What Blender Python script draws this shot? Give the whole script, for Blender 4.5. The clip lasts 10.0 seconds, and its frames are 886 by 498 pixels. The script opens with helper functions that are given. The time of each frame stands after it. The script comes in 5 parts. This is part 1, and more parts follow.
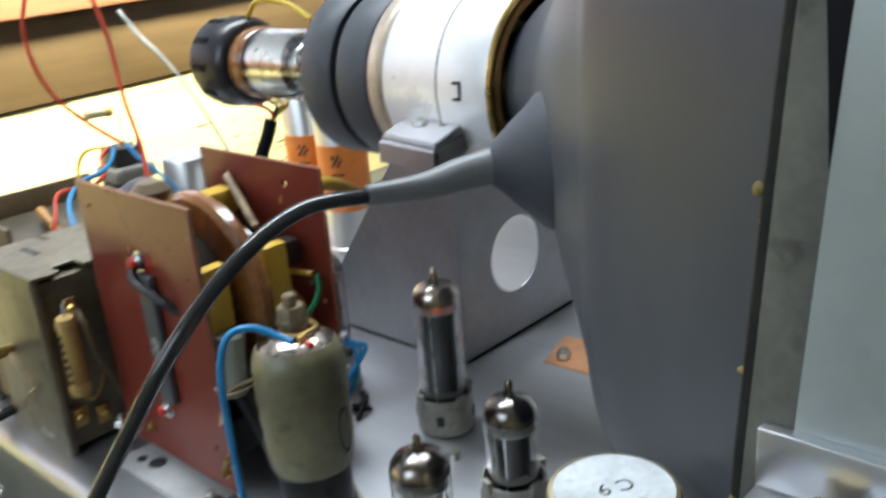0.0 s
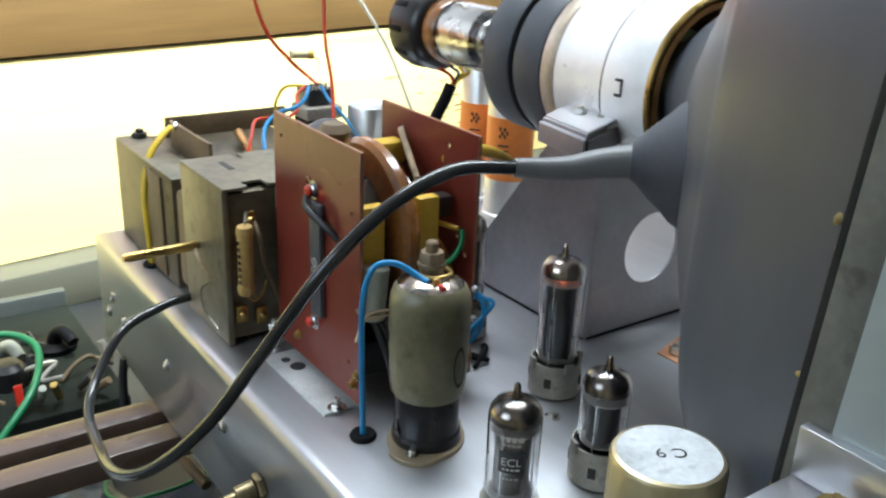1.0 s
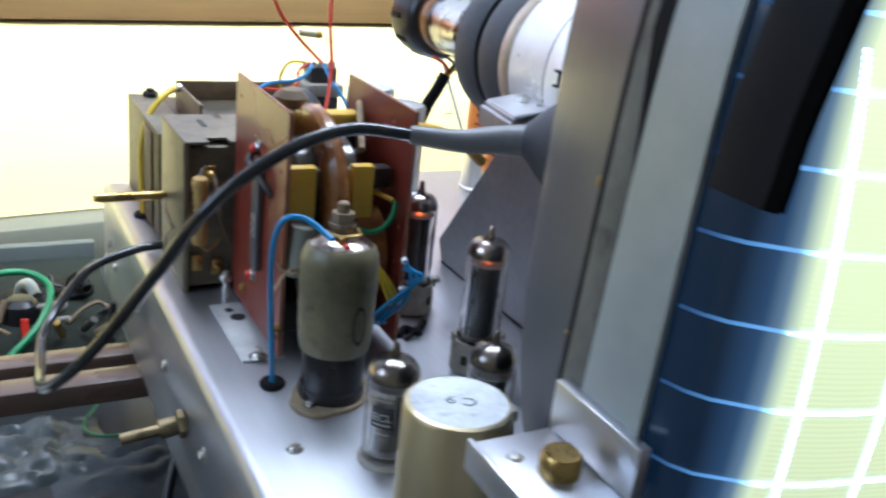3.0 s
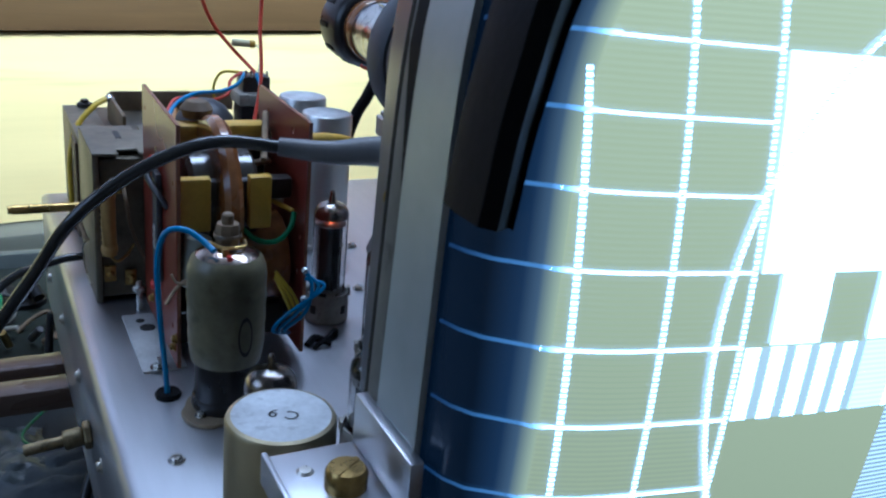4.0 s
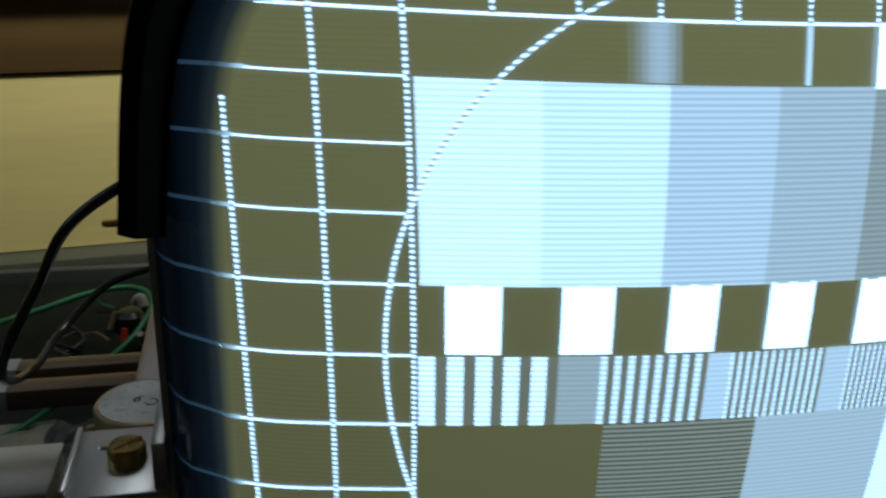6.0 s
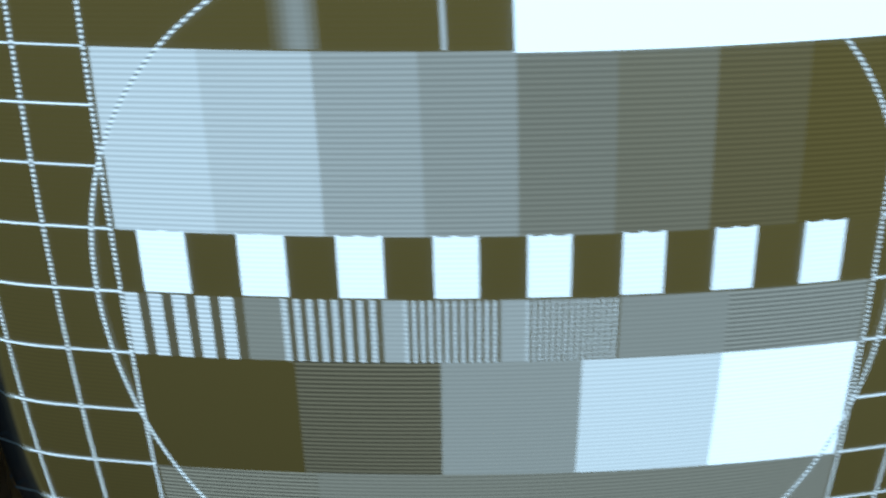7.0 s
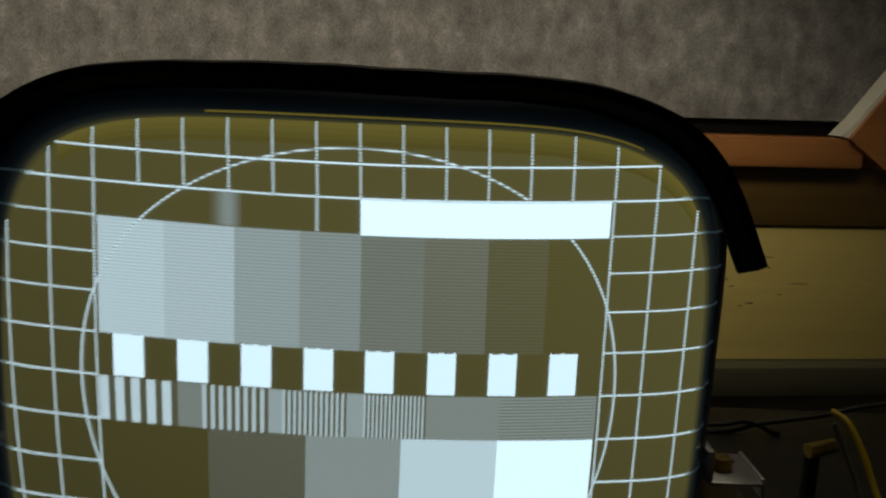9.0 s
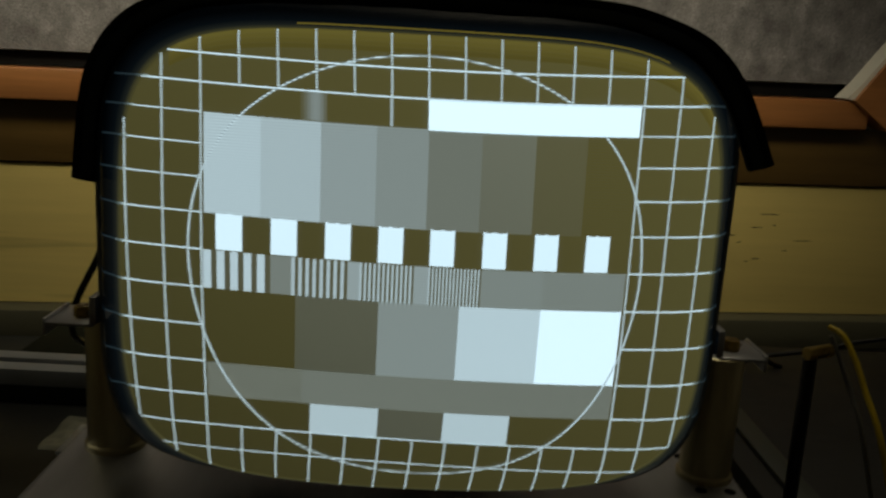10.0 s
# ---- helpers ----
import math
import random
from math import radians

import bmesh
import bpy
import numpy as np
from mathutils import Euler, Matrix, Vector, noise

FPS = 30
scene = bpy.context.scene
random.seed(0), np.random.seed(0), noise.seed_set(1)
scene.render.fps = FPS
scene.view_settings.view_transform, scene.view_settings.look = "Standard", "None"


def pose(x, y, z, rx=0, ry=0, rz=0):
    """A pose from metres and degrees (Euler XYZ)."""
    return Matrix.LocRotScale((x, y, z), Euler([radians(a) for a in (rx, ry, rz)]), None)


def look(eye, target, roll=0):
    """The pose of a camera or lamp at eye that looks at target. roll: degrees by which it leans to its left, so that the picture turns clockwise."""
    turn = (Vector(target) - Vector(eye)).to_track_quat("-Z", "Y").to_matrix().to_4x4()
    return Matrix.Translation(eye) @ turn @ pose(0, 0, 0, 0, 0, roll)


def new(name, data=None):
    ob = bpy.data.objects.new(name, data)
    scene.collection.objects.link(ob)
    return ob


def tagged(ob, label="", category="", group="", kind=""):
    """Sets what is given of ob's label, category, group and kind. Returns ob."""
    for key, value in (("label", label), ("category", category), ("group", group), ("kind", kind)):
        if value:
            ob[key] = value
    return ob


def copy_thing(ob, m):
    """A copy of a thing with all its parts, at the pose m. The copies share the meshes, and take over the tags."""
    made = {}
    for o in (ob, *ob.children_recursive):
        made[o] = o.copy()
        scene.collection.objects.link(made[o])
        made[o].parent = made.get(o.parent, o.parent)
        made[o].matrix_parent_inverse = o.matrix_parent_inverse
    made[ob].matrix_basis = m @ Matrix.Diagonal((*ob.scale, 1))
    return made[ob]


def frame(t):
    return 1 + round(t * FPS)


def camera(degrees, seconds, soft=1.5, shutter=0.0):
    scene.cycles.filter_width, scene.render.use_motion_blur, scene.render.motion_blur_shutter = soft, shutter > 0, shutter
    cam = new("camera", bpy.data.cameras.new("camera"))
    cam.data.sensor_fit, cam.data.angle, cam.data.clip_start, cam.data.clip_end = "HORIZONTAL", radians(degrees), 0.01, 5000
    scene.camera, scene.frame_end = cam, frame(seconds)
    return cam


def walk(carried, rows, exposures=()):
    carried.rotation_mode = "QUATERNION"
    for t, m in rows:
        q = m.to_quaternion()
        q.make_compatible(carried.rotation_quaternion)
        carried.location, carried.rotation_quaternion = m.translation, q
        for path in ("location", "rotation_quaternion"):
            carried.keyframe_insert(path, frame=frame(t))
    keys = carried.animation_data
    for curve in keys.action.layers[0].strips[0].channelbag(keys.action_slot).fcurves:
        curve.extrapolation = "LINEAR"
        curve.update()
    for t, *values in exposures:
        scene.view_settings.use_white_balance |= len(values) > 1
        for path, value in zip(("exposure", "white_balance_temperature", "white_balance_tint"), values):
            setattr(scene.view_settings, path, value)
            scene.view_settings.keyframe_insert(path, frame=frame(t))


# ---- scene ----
cam = camera(52.04, 10.0, soft=2.2, shutter=0.5)
PATH = [
    (0, (-0.4239, 0.0003, 0.2783), (-0.0853, 0.3271, 0.1094), -4.96),
    (0.5, (-0.4434, -0.0184, 0.2896), (-0.1454, 0.3324, 0.0945), -3.18),
    (1, (-0.4490, -0.0449, 0.2916), (-0.1788, 0.3353, 0.1115), 2.17),
    (1.5, (-0.4443, -0.0635, 0.2931), (-0.1868, 0.3259, 0.1139), 4.04),
    (2, (-0.4275, -0.0873, 0.2933), (-0.1917, 0.3161, 0.1155), 5.03),
    (2.5, (-0.4127, -0.1055, 0.2939), (-0.1833, 0.3003, 0.1130), 5.52),
    (3, (-0.3779, -0.1197, 0.2814), (-0.1483, 0.2880, 0.1051), 6.53),
    (3.2, (-0.3589, -0.1236, 0.2775), (-0.1158, 0.2771, 0.1034), 7.48),
    (4.5, (-0.2973, -0.1667, 0.3027), (-0.0866, 0.2522, 0.1299), 4.69),
    (5, (-0.2662, -0.1769, 0.3048), (-0.0671, 0.2501, 0.1365), 4.32),
    (6.5, (-0.1008, -0.2546, 0.3088), (-0.0588, 0.2118, 0.1339), 0.09),
    (7, (-0.0217, -0.2760, 0.3089), (-0.0142, 0.1926, 0.1279), -0.86),
    (7.5, (0.0176, -0.3150, 0.3276), (0.0194, 0.1590, 0.1790), -1.20),
    (8, (0.0563, -0.3569, 0.3404), (0.0556, 0.1248, 0.2129), -0.37),
    (8.5, (0.0640, -0.3893, 0.3409), (0.0630, 0.0921, 0.2241), 0.67),
    (9, (0.0352, -0.4405, 0.3403), (0.0482, 0.0495, 0.2512), 2.76),
    (9.5, (0.0003, -0.4965, 0.3178), (0.0301, -0.0073, 0.2238), 5.81),
    (10, (0.0065, -0.5291, 0.3048), (0.0174, -0.0378, 0.2030), 3.41),
]
EXPOSURES = [(0.0, 0.08, 5650, 2), (2.5, 0.06, 5550, 2), (3.2, -0.08, 4850, 10), (4.3, -1.45, 4450, 8), (5.2, -2.12, 4850, 4), (6.3, -3.45, 6700, -2), (7.5, -3.95, 8300, -1), (10.0, -4.15, 9300, -1)]
walk(cam, [(t, look(eye, target, roll)) for t, eye, target, roll in PATH], EXPOSURES)

# ---- world and light ----
world = bpy.data.worlds.new("world")
scene.world = world
world.use_nodes = True
sky = world.node_tree.nodes.new("ShaderNodeTexSky")
sky.sky_type, sky.sun_disc = "NISHITA", False
sky.sun_elevation, sky.sun_rotation = radians(35), radians(200)
world.node_tree.links.new(sky.outputs[0], world.node_tree.nodes["Background"].inputs[0])
world.node_tree.nodes["Background"].inputs[1].default_value = 0.1


def area_lamp(name, size_x, size_y, power, colour, eye, target, spread=180):
    data = bpy.data.lights.new(name, "AREA")
    data.shape, data.size, data.size_y, data.energy, data.color = "RECTANGLE", size_x, size_y, power, colour
    data.spread = radians(spread)
    ob = new(name, data)
    ob.matrix_world = look(eye, target)
    return ob


# unseen sources: window daylight, ceiling lamp, and a fill added to brighten the wall
area_lamp("window_light", 1.3, 1.1, 16.0, (0.92, 0.95, 1.0), (-1.93, 0.35, 1.05), (0.0, 0.45, 0.0))
area_lamp("bench_lamp_light", 1.7, 0.14, 29.0, (1.0, 0.97, 0.91), (-0.16, 0.80, 0.66), (-0.16, 1.22, 0.30), 100)
area_lamp("ceiling_lamp_light", 1.3, 0.35, 38.0, (1.0, 0.975, 0.965), (0.22, 0.78, 1.45), (0.05, 0.50, 0.0))

# ---- materials ----


def ramp_node(nt, stops):
    r = nt.nodes.new("ShaderNodeValToRGB")
    els = r.color_ramp.elements
    while len(els) < len(stops):
        els.new(0.5)
    for e, (p, c) in zip(els, stops):
        e.position, e.color = p, (*c, 1)
    return r


def surface(name, colour, rough=0.5, metal=0.0, vary=0.15, scale=60.0, bump=0.1, stretch=(1, 1, 1), second=None, coat=0.0, spots=0.0, bump_depth=0.0004, rough_vary=0.12):
    """A surface with large stains and fine grain at real size."""
    m = bpy.data.materials.new(name)
    m.use_nodes = True
    nt = m.node_tree
    b = nt.nodes["Principled BSDF"]
    co = nt.nodes.new("ShaderNodeTexCoord")
    mp = nt.nodes.new("ShaderNodeMapping")
    mp.inputs["Scale"].default_value = stretch
    nt.links.new(co.outputs["Object"], mp.inputs["Vector"])
    fine = nt.nodes.new("ShaderNodeTexNoise")
    fine.inputs["Scale"].default_value, fine.inputs["Detail"].default_value = scale * 6, 6
    big = nt.nodes.new("ShaderNodeTexNoise")
    big.inputs["Scale"].default_value, big.inputs["Detail"].default_value = scale * 0.5, 5
    for n in (fine, big):
        nt.links.new(mp.outputs[0], n.inputs["Vector"])
    other = second or tuple(c * (1 - vary * 2.2) for c in colour)
    light = tuple(min(1, c * (1 + vary)) for c in colour)
    r1 = ramp_node(nt, [(0.3, other), (0.55, colour), (0.75, light)])
    nt.links.new(big.outputs[0], r1.inputs[0])
    r2 = ramp_node(nt, [(0.3, (1 - vary,) * 3), (0.7, (1, 1, 1))])
    nt.links.new(fine.outputs[0], r2.inputs[0])
    mix = nt.nodes.new("ShaderNodeMix")
    mix.data_type, mix.blend_type = "RGBA", "MULTIPLY"
    mix.inputs[0].default_value = 1.0
    nt.links.new(r1.outputs[0], mix.inputs[6])
    nt.links.new(r2.outputs[0], mix.inputs[7])
    last = mix.outputs[2]
    if spots:
        vo = nt.nodes.new("ShaderNodeTexNoise")
        vo.inputs["Scale"].default_value, vo.inputs["Detail"].default_value = scale * 2.5, 3
        nt.links.new(mp.outputs[0], vo.inputs["Vector"])
        r3 = ramp_node(nt, [(0.60, (1, 1, 1)), (0.70, (1 - spots,) * 3)])
        nt.links.new(vo.outputs[0], r3.inputs[0])
        mx = nt.nodes.new("ShaderNodeMix")
        mx.data_type, mx.blend_type = "RGBA", "MULTIPLY"
        mx.inputs[0].default_value = 1.0
        nt.links.new(last, mx.inputs[6])
        nt.links.new(r3.outputs[0], mx.inputs[7])
        last = mx.outputs[2]
    nt.links.new(last, b.inputs["Base Color"])
    b.inputs["Metallic"].default_value = metal
    mr = nt.nodes.new("ShaderNodeMapRange")
    mr.inputs[3].default_value, mr.inputs[4].default_value = max(0.02, rough - rough_vary), min(1, rough + rough_vary)
    nt.links.new(big.outputs[0], mr.inputs[0])
    nt.links.new(mr.outputs[0], b.inputs["Roughness"])
    b.inputs["Coat Weight"].default_value = coat
    if bump:
        bp = nt.nodes.new("ShaderNodeBump")
        bp.inputs["Strength"].default_value, bp.inputs["Distance"].default_value = bump, bump_depth
        nt.links.new(fine.outputs[0], bp.inputs["Height"])
        nt.links.new(bp.outputs[0], b.inputs["Normal"])
    return m


def glass(name, tint=(1, 1, 1), rough=0.0):
    m = bpy.data.materials.new(name)
    m.use_nodes = True
    b = m.node_tree.nodes["Principled BSDF"]
    b.inputs["Base Color"].default_value = (*tint, 1)
    b.inputs["Transmission Weight"].default_value = 1
    b.inputs["Roughness"].default_value, b.inputs["IOR"].default_value = rough, 1.45
    return m


def glow(name, colour, strength, lines=0.0, shading=False):
    """Lit phosphor, a hot filament or painted edge light; lines: how deep the scan lines cut; shading: room light on
    the face painted into the emission, weaker towards the lower left.
    """
    m = bpy.data.materials.new(name)
    m.use_nodes = True
    nt = m.node_tree
    b = nt.nodes["Principled BSDF"]
    b.inputs["Base Color"].default_value = (0.10, 0.11, 0.12, 1)
    b.inputs["Roughness"].default_value = 0.12
    b.inputs["Emission Color"].default_value = (*colour, 1)
    b.inputs["Emission Strength"].default_value = strength
    co = nt.nodes.new("ShaderNodeTexCoord")
    last = None
    if lines:
        wv = nt.nodes.new("ShaderNodeTexWave")
        wv.wave_type, wv.bands_direction = "BANDS", "Z"
        wv.inputs["Scale"].default_value = 180.0
        wv.inputs["Distortion"].default_value = 0.0
        nt.links.new(co.outputs["Object"], wv.inputs["Vector"])
        mr = nt.nodes.new("ShaderNodeMapRange")
        mr.inputs[3].default_value, mr.inputs[4].default_value = strength * (1 - lines), strength * (1 + lines)
        nt.links.new(wv.outputs["Fac"], mr.inputs[0])
        last = mr.outputs[0]
    # painted room light: emission falls off towards the lower left
    if shading:
        dot = nt.nodes.new("ShaderNodeVectorMath")
        dot.operation = "DOT_PRODUCT"
        dot.inputs[1].default_value = (0.75, 0.0, 1.9)
        nt.links.new(co.outputs["Object"], dot.inputs[0])
        up = nt.nodes.new("ShaderNodeMath")
        up.operation = "ADD"
        up.inputs[1].default_value = 0.92 - 1.9 * 0.18
        nt.links.new(dot.outputs["Value"], up.inputs[0])
        mul = nt.nodes.new("ShaderNodeMath")
        mul.operation = "MULTIPLY"
        mul.inputs[1].default_value = strength
        nt.links.new(up.outputs[0], mul.inputs[0])
        if last:
            nt.links.new(last, mul.inputs[1])
        last = mul.outputs[0]
    if last:
        nt.links.new(last, b.inputs["Emission Strength"])
    return m


ALU = surface("brushed_aluminium", (0.62, 0.63, 0.66), 0.36, 0.9, 0.06, 22, 0.15, (1, 0.12, 1), rough_vary=0.08)
ALU_DULL = surface("dull_aluminium", (0.46, 0.46, 0.49), 0.45, 0.85, 0.10, 30, 0.15)
STEEL_BAND = surface("grey_steel_band", (0.45, 0.49, 0.475), 0.40, 0.35, 0.10, 14, 0.1)
DULL_BRASS = surface("tarnished_brass", (0.40, 0.33, 0.19), 0.42, 0.9, 0.3, 120, 0.2, spots=0.25)
TIN = surface("plated_screw_metal", (0.66, 0.65, 0.60), 0.28, 1.0, 0.10, 150, 0.05)
BRASS = surface("aged_brass", (0.60, 0.42, 0.14), 0.30, 1.0, 0.22, 90, 0.1)
AQUADAG = surface("graphite_coated_glass", (0.070, 0.075, 0.087), 0.38, 0.0, 0.12, 9, 0.25, (1, 1, 0.4))
AQUADAG.node_tree.nodes["Principled BSDF"].inputs["Specular IOR Level"].default_value = 0.34
# black rubber, also used to paint the dark of gaps and holes
RUBBER = surface("black_rubber_and_gaps", (0.005, 0.005, 0.006), 0.6, 0.0, 0.2, 60, 0.3)
RUBBER.node_tree.nodes["Principled BSDF"].inputs["Specular IOR Level"].default_value = 0.15
RUBBER_GREY = surface("grey_rubber", (0.052, 0.055, 0.066), 0.62, 0.0, 0.15, 40, 0.2)
SLEEVE = surface("grey_pvc_sleeve", (0.16, 0.16, 0.16), 0.45, 0.0, 0.10, 60, 0.1)
CABLE = surface("black_pvc_cable", (0.034, 0.035, 0.034), 0.13, 0.0, 0.15, 60, 0.05)
BAKELITE = surface("black_bakelite", (0.014, 0.013, 0.014), 0.30, 0.0, 0.2, 60, 0.05)
PAXOLIN = surface("red_brown_laminate", (0.190, 0.036, 0.022), 0.30, 0.0, 0.12, 18, 0.08, second=(0.140, 0.026, 0.017), coat=0.08)
PAXOLIN_EDGE = surface("laminate_cut_edge", (0.30, 0.14, 0.07), 0.6, 0.0, 0.2, 90, 0.2)
CORE = surface("transformer_lamination_steel", (0.150, 0.125, 0.080), 0.46, 0.5, 0.28, 26, 0.25, spots=0.3)
SHROUD = surface("oxidised_green_grey_shroud", (0.26, 0.235, 0.165), 0.46, 0.5, 0.25, 22, 0.2, spots=0.35)
WAX_PAPER = surface("brown_insulating_paper", (0.20, 0.14, 0.075), 0.6, 0.0, 0.18, 40, 0.2)
AMBER = surface("amber_impregnated_winding", (0.30, 0.125, 0.035), 0.25, 0.0, 0.28, 40, 0.2, coat=0.5)
FERRITE = surface("dark_ferrite", (0.05, 0.045, 0.04), 0.35, 0.0, 0.25, 60, 0.2)
TAPE_YELLOW = surface("yellow_tape", (0.62, 0.40, 0.04), 0.4, 0.0, 0.12, 70, 0.1)
GETTER = surface("silvered_getter_glass", (0.58, 0.50, 0.43), 0.20, 1.0, 0.40, 45, 0.0)
PLATE_DARK = surface("carbonised_anode_metal", (0.065, 0.066, 0.068), 0.5, 0.4, 0.35, 90, 0.1)
MICA = surface("pale_mica_and_ceramic", (0.60, 0.58, 0.54), 0.5, 0.0, 0.12, 120, 0.1)
SKIRT = surface("worn_zinc_valve_skirt", (0.44, 0.42, 0.36), 0.5, 0.4, 0.18, 60, 0.25, spots=0.25)
VALVE_GREY = surface("grey_painted_valve_glass", (0.225, 0.205, 0.115), 0.36, 0.0, 0.22, 34, 0.15, spots=0.25)
FLANGE = surface("tan_laminate_flange", (0.34, 0.27, 0.17), 0.5, 0.0, 0.15, 60, 0.1)
CAN_ALU = surface("satin_aluminium_can", (0.74, 0.74, 0.72), 0.34, 0.85, 0.06, 30, 0.1, (1, 1, 0.3))
CAN_TOP = surface("white_oxidised_can_top", (0.70, 0.73, 0.74), 0.55, 0.1, 0.16, 70, 0.4, spots=0.22)
ORANGE = surface("orange_paper_label", (0.80, 0.24, 0.03), 0.5, 0.0, 0.10, 40, 0.05)
INK = surface("black_ink", (0.02, 0.02, 0.02), 0.6, 0.0, 0.1, 60, 0.0)
GREY_INK = surface("pale_print", (0.55, 0.53, 0.48), 0.6, 0.0, 0.1, 60, 0.0)
WHITE_YOKE = surface("white_aluminium_yoke_shell", (0.87, 0.86, 0.85), 0.30, 0.12, 0.06, 24, 0.08)
DISC_GREY = surface("dark_slate_plastic", (0.060, 0.066, 0.078), 0.55, 0.0, 0.12, 40, 0.15)
COPPER = surface("enamelled_copper_winding", (0.34, 0.17, 0.05), 0.35, 0.6, 0.3, 40, 0.4, (1, 8, 1))
NECK_GLASS = glass("clear_neck_glass", (0.97, 0.98, 0.98))
VALVE_GLASS = glass("clear_valve_glass", (0.98, 0.98, 0.98))
GLASS_EDGE = surface("smoked_face_glass", (0.016, 0.021, 0.030), 0.16, 0.0, 0.1, 20, 0.0, rough_vary=0.03)
CREAM_PLY = surface("cream_painted_board", (0.86, 0.69, 0.28), 0.5, 0.0, 0.06, 4, 0.1, (0.16, 1, 3.2), spots=0.22)
BROWN_WOOD = surface("brown_varnished_wood", (0.155, 0.092, 0.032), 0.35, 0.0, 0.16, 9, 0.15, (0.15, 1, 2.5), coat=0.2)
RED_WOOD = surface("reddish_varnished_wood", (0.46, 0.19, 0.075), 0.35, 0.0, 0.16, 9, 0.15, (0.15, 1, 2.5), coat=0.2)
GREY_CLOTH = surface("grey_carpet_fabric", (0.255, 0.248, 0.268), 0.95, 0.0, 0.50, 60, 1.0, (1, 1, 0.7), second=(0.150, 0.143, 0.158), bump_depth=0.002)
BENCH = surface("dark_grey_bench_top", (0.03, 0.032, 0.031), 0.6, 0.0, 0.2, 8, 0.2)
PAINT_WHITE = surface("white_plaster", (0.72, 0.70, 0.66), 0.8, 0.0, 0.04, 4, 0.1)
FLOOR_WOOD = surface("brown_floor_boards", (0.16, 0.09, 0.05), 0.5, 0.0, 0.15, 6, 0.1, (0.2, 1, 1))
CASE_PAINT = surface("dull_olive_case_paint", (0.017, 0.021, 0.016), 0.9, 0.0, 0.2, 14, 0.15, spots=0.3)
CASE_PAINT.node_tree.nodes["Principled BSDF"].inputs["Specular IOR Level"].default_value = 0.15
LEDGE = surface("grey_cream_ledge_paint", (0.125, 0.122, 0.085), 0.6, 0.0, 0.12, 8, 0.1, (0.2, 1, 1), spots=0.15)
CREAM_WALL = surface("cream_plaster", (0.58, 0.54, 0.36), 0.8, 0.0, 0.04, 4, 0.1)
GREY_METAL = surface("grey_green_painted_metal", (0.075, 0.085, 0.078), 0.5, 0.2, 0.12, 12, 0.1)
BAR_WOOD = surface("brown_bakelite_bar", (0.17, 0.115, 0.085), 0.3, 0.0, 0.14, 20, 0.1, (0.2, 1, 1))
WHITE_PLASTIC = surface("milky_white_plastic", (0.32, 0.33, 0.27), 0.4, 0.0, 0.1, 40, 0.1)
RED_PAINT = surface("red_lacquer", (0.70, 0.03, 0.015), 0.3, 0.0, 0.15, 60, 0.05)
WIRE_RED = surface("red_wire", (0.62, 0.055, 0.02), 0.4, 0.0, 0.1, 60, 0.0)
WIRE_BLUE = surface("blue_wire", (0.03, 0.24, 0.52), 0.4, 0.0, 0.1, 60, 0.0)
WIRE_YELLOW = surface("yellow_wire", (0.70, 0.50, 0.03), 0.4, 0.0, 0.1, 60, 0.0)
WIRE_GREEN = surface("green_wire", (0.015, 0.20, 0.065), 0.4, 0.0, 0.1, 60, 0.0)
WIRE_BLACK = surface("dark_wire", (0.02, 0.02, 0.022), 0.4, 0.0, 0.1, 60, 0.0)
WIRE_WHITE = surface("pale_wire", (0.20, 0.20, 0.18), 0.5, 0.0, 0.1, 60, 0.0)
PAXOLIN.node_tree.nodes["Principled BSDF"].inputs["Specular IOR Level"].default_value = 0.32
STRING = surface("flax_string", (0.42, 0.32, 0.20), 0.9, 0.0, 0.2, 200, 0.4)
CERAMIC = surface("yellow_ochre_ceramic", (0.50, 0.33, 0.10), 0.45, 0.0, 0.15, 60, 0.1)
SOLDER = surface("solder_blob", (0.62, 0.62, 0.63), 0.25, 1.0, 0.1, 150, 0.1)
PLASTIC_BAG = surface("milky_plastic_film", (0.085, 0.10, 0.10), 0.38, 0.0, 0.3, 14, 0.1, coat=0.12)
HEATER = glow("heater_glow", (1.0, 0.16, 0.03), 7.0)

# ---- helpers for shapes ----


def mesh_of(bm, name, smooth=True):
    me = bpy.data.meshes.new(name)
    bm.normal_update()
    bm.to_mesh(me)
    bm.free()
    if smooth:
        me.shade_smooth()
        me.set_sharp_from_angle(angle=radians(38))
    return me


def thing(name, label, category, place=(0, 0, 0), group="", kind=""):
    ob = new(name)
    ob.empty_display_size = 0.01
    ob.location = place
    return tagged(ob, label, category, group, kind)


def part(name, bm, mat, parent=None, label="", kind=""):
    ob = new(name, mesh_of(bm, name))
    for mm in (mat if isinstance(mat, (list, tuple)) else [mat]):
        ob.data.materials.append(mm)
    ob.parent = parent
    return tagged(ob, label, "", "", kind)


def box(lo, hi, bevel=0.0, segs=2):
    bm = bmesh.new()
    bmesh.ops.create_cube(bm, size=1)
    for v in bm.verts:
        v.co = Vector([(l + h) / 2 + c * (h - l) for l, h, c in zip(lo, hi, v.co)])
    if bevel:
        bmesh.ops.bevel(bm, geom=bm.edges[:], offset=bevel, segments=segs, profile=0.5, affect="EDGES")
    return bm


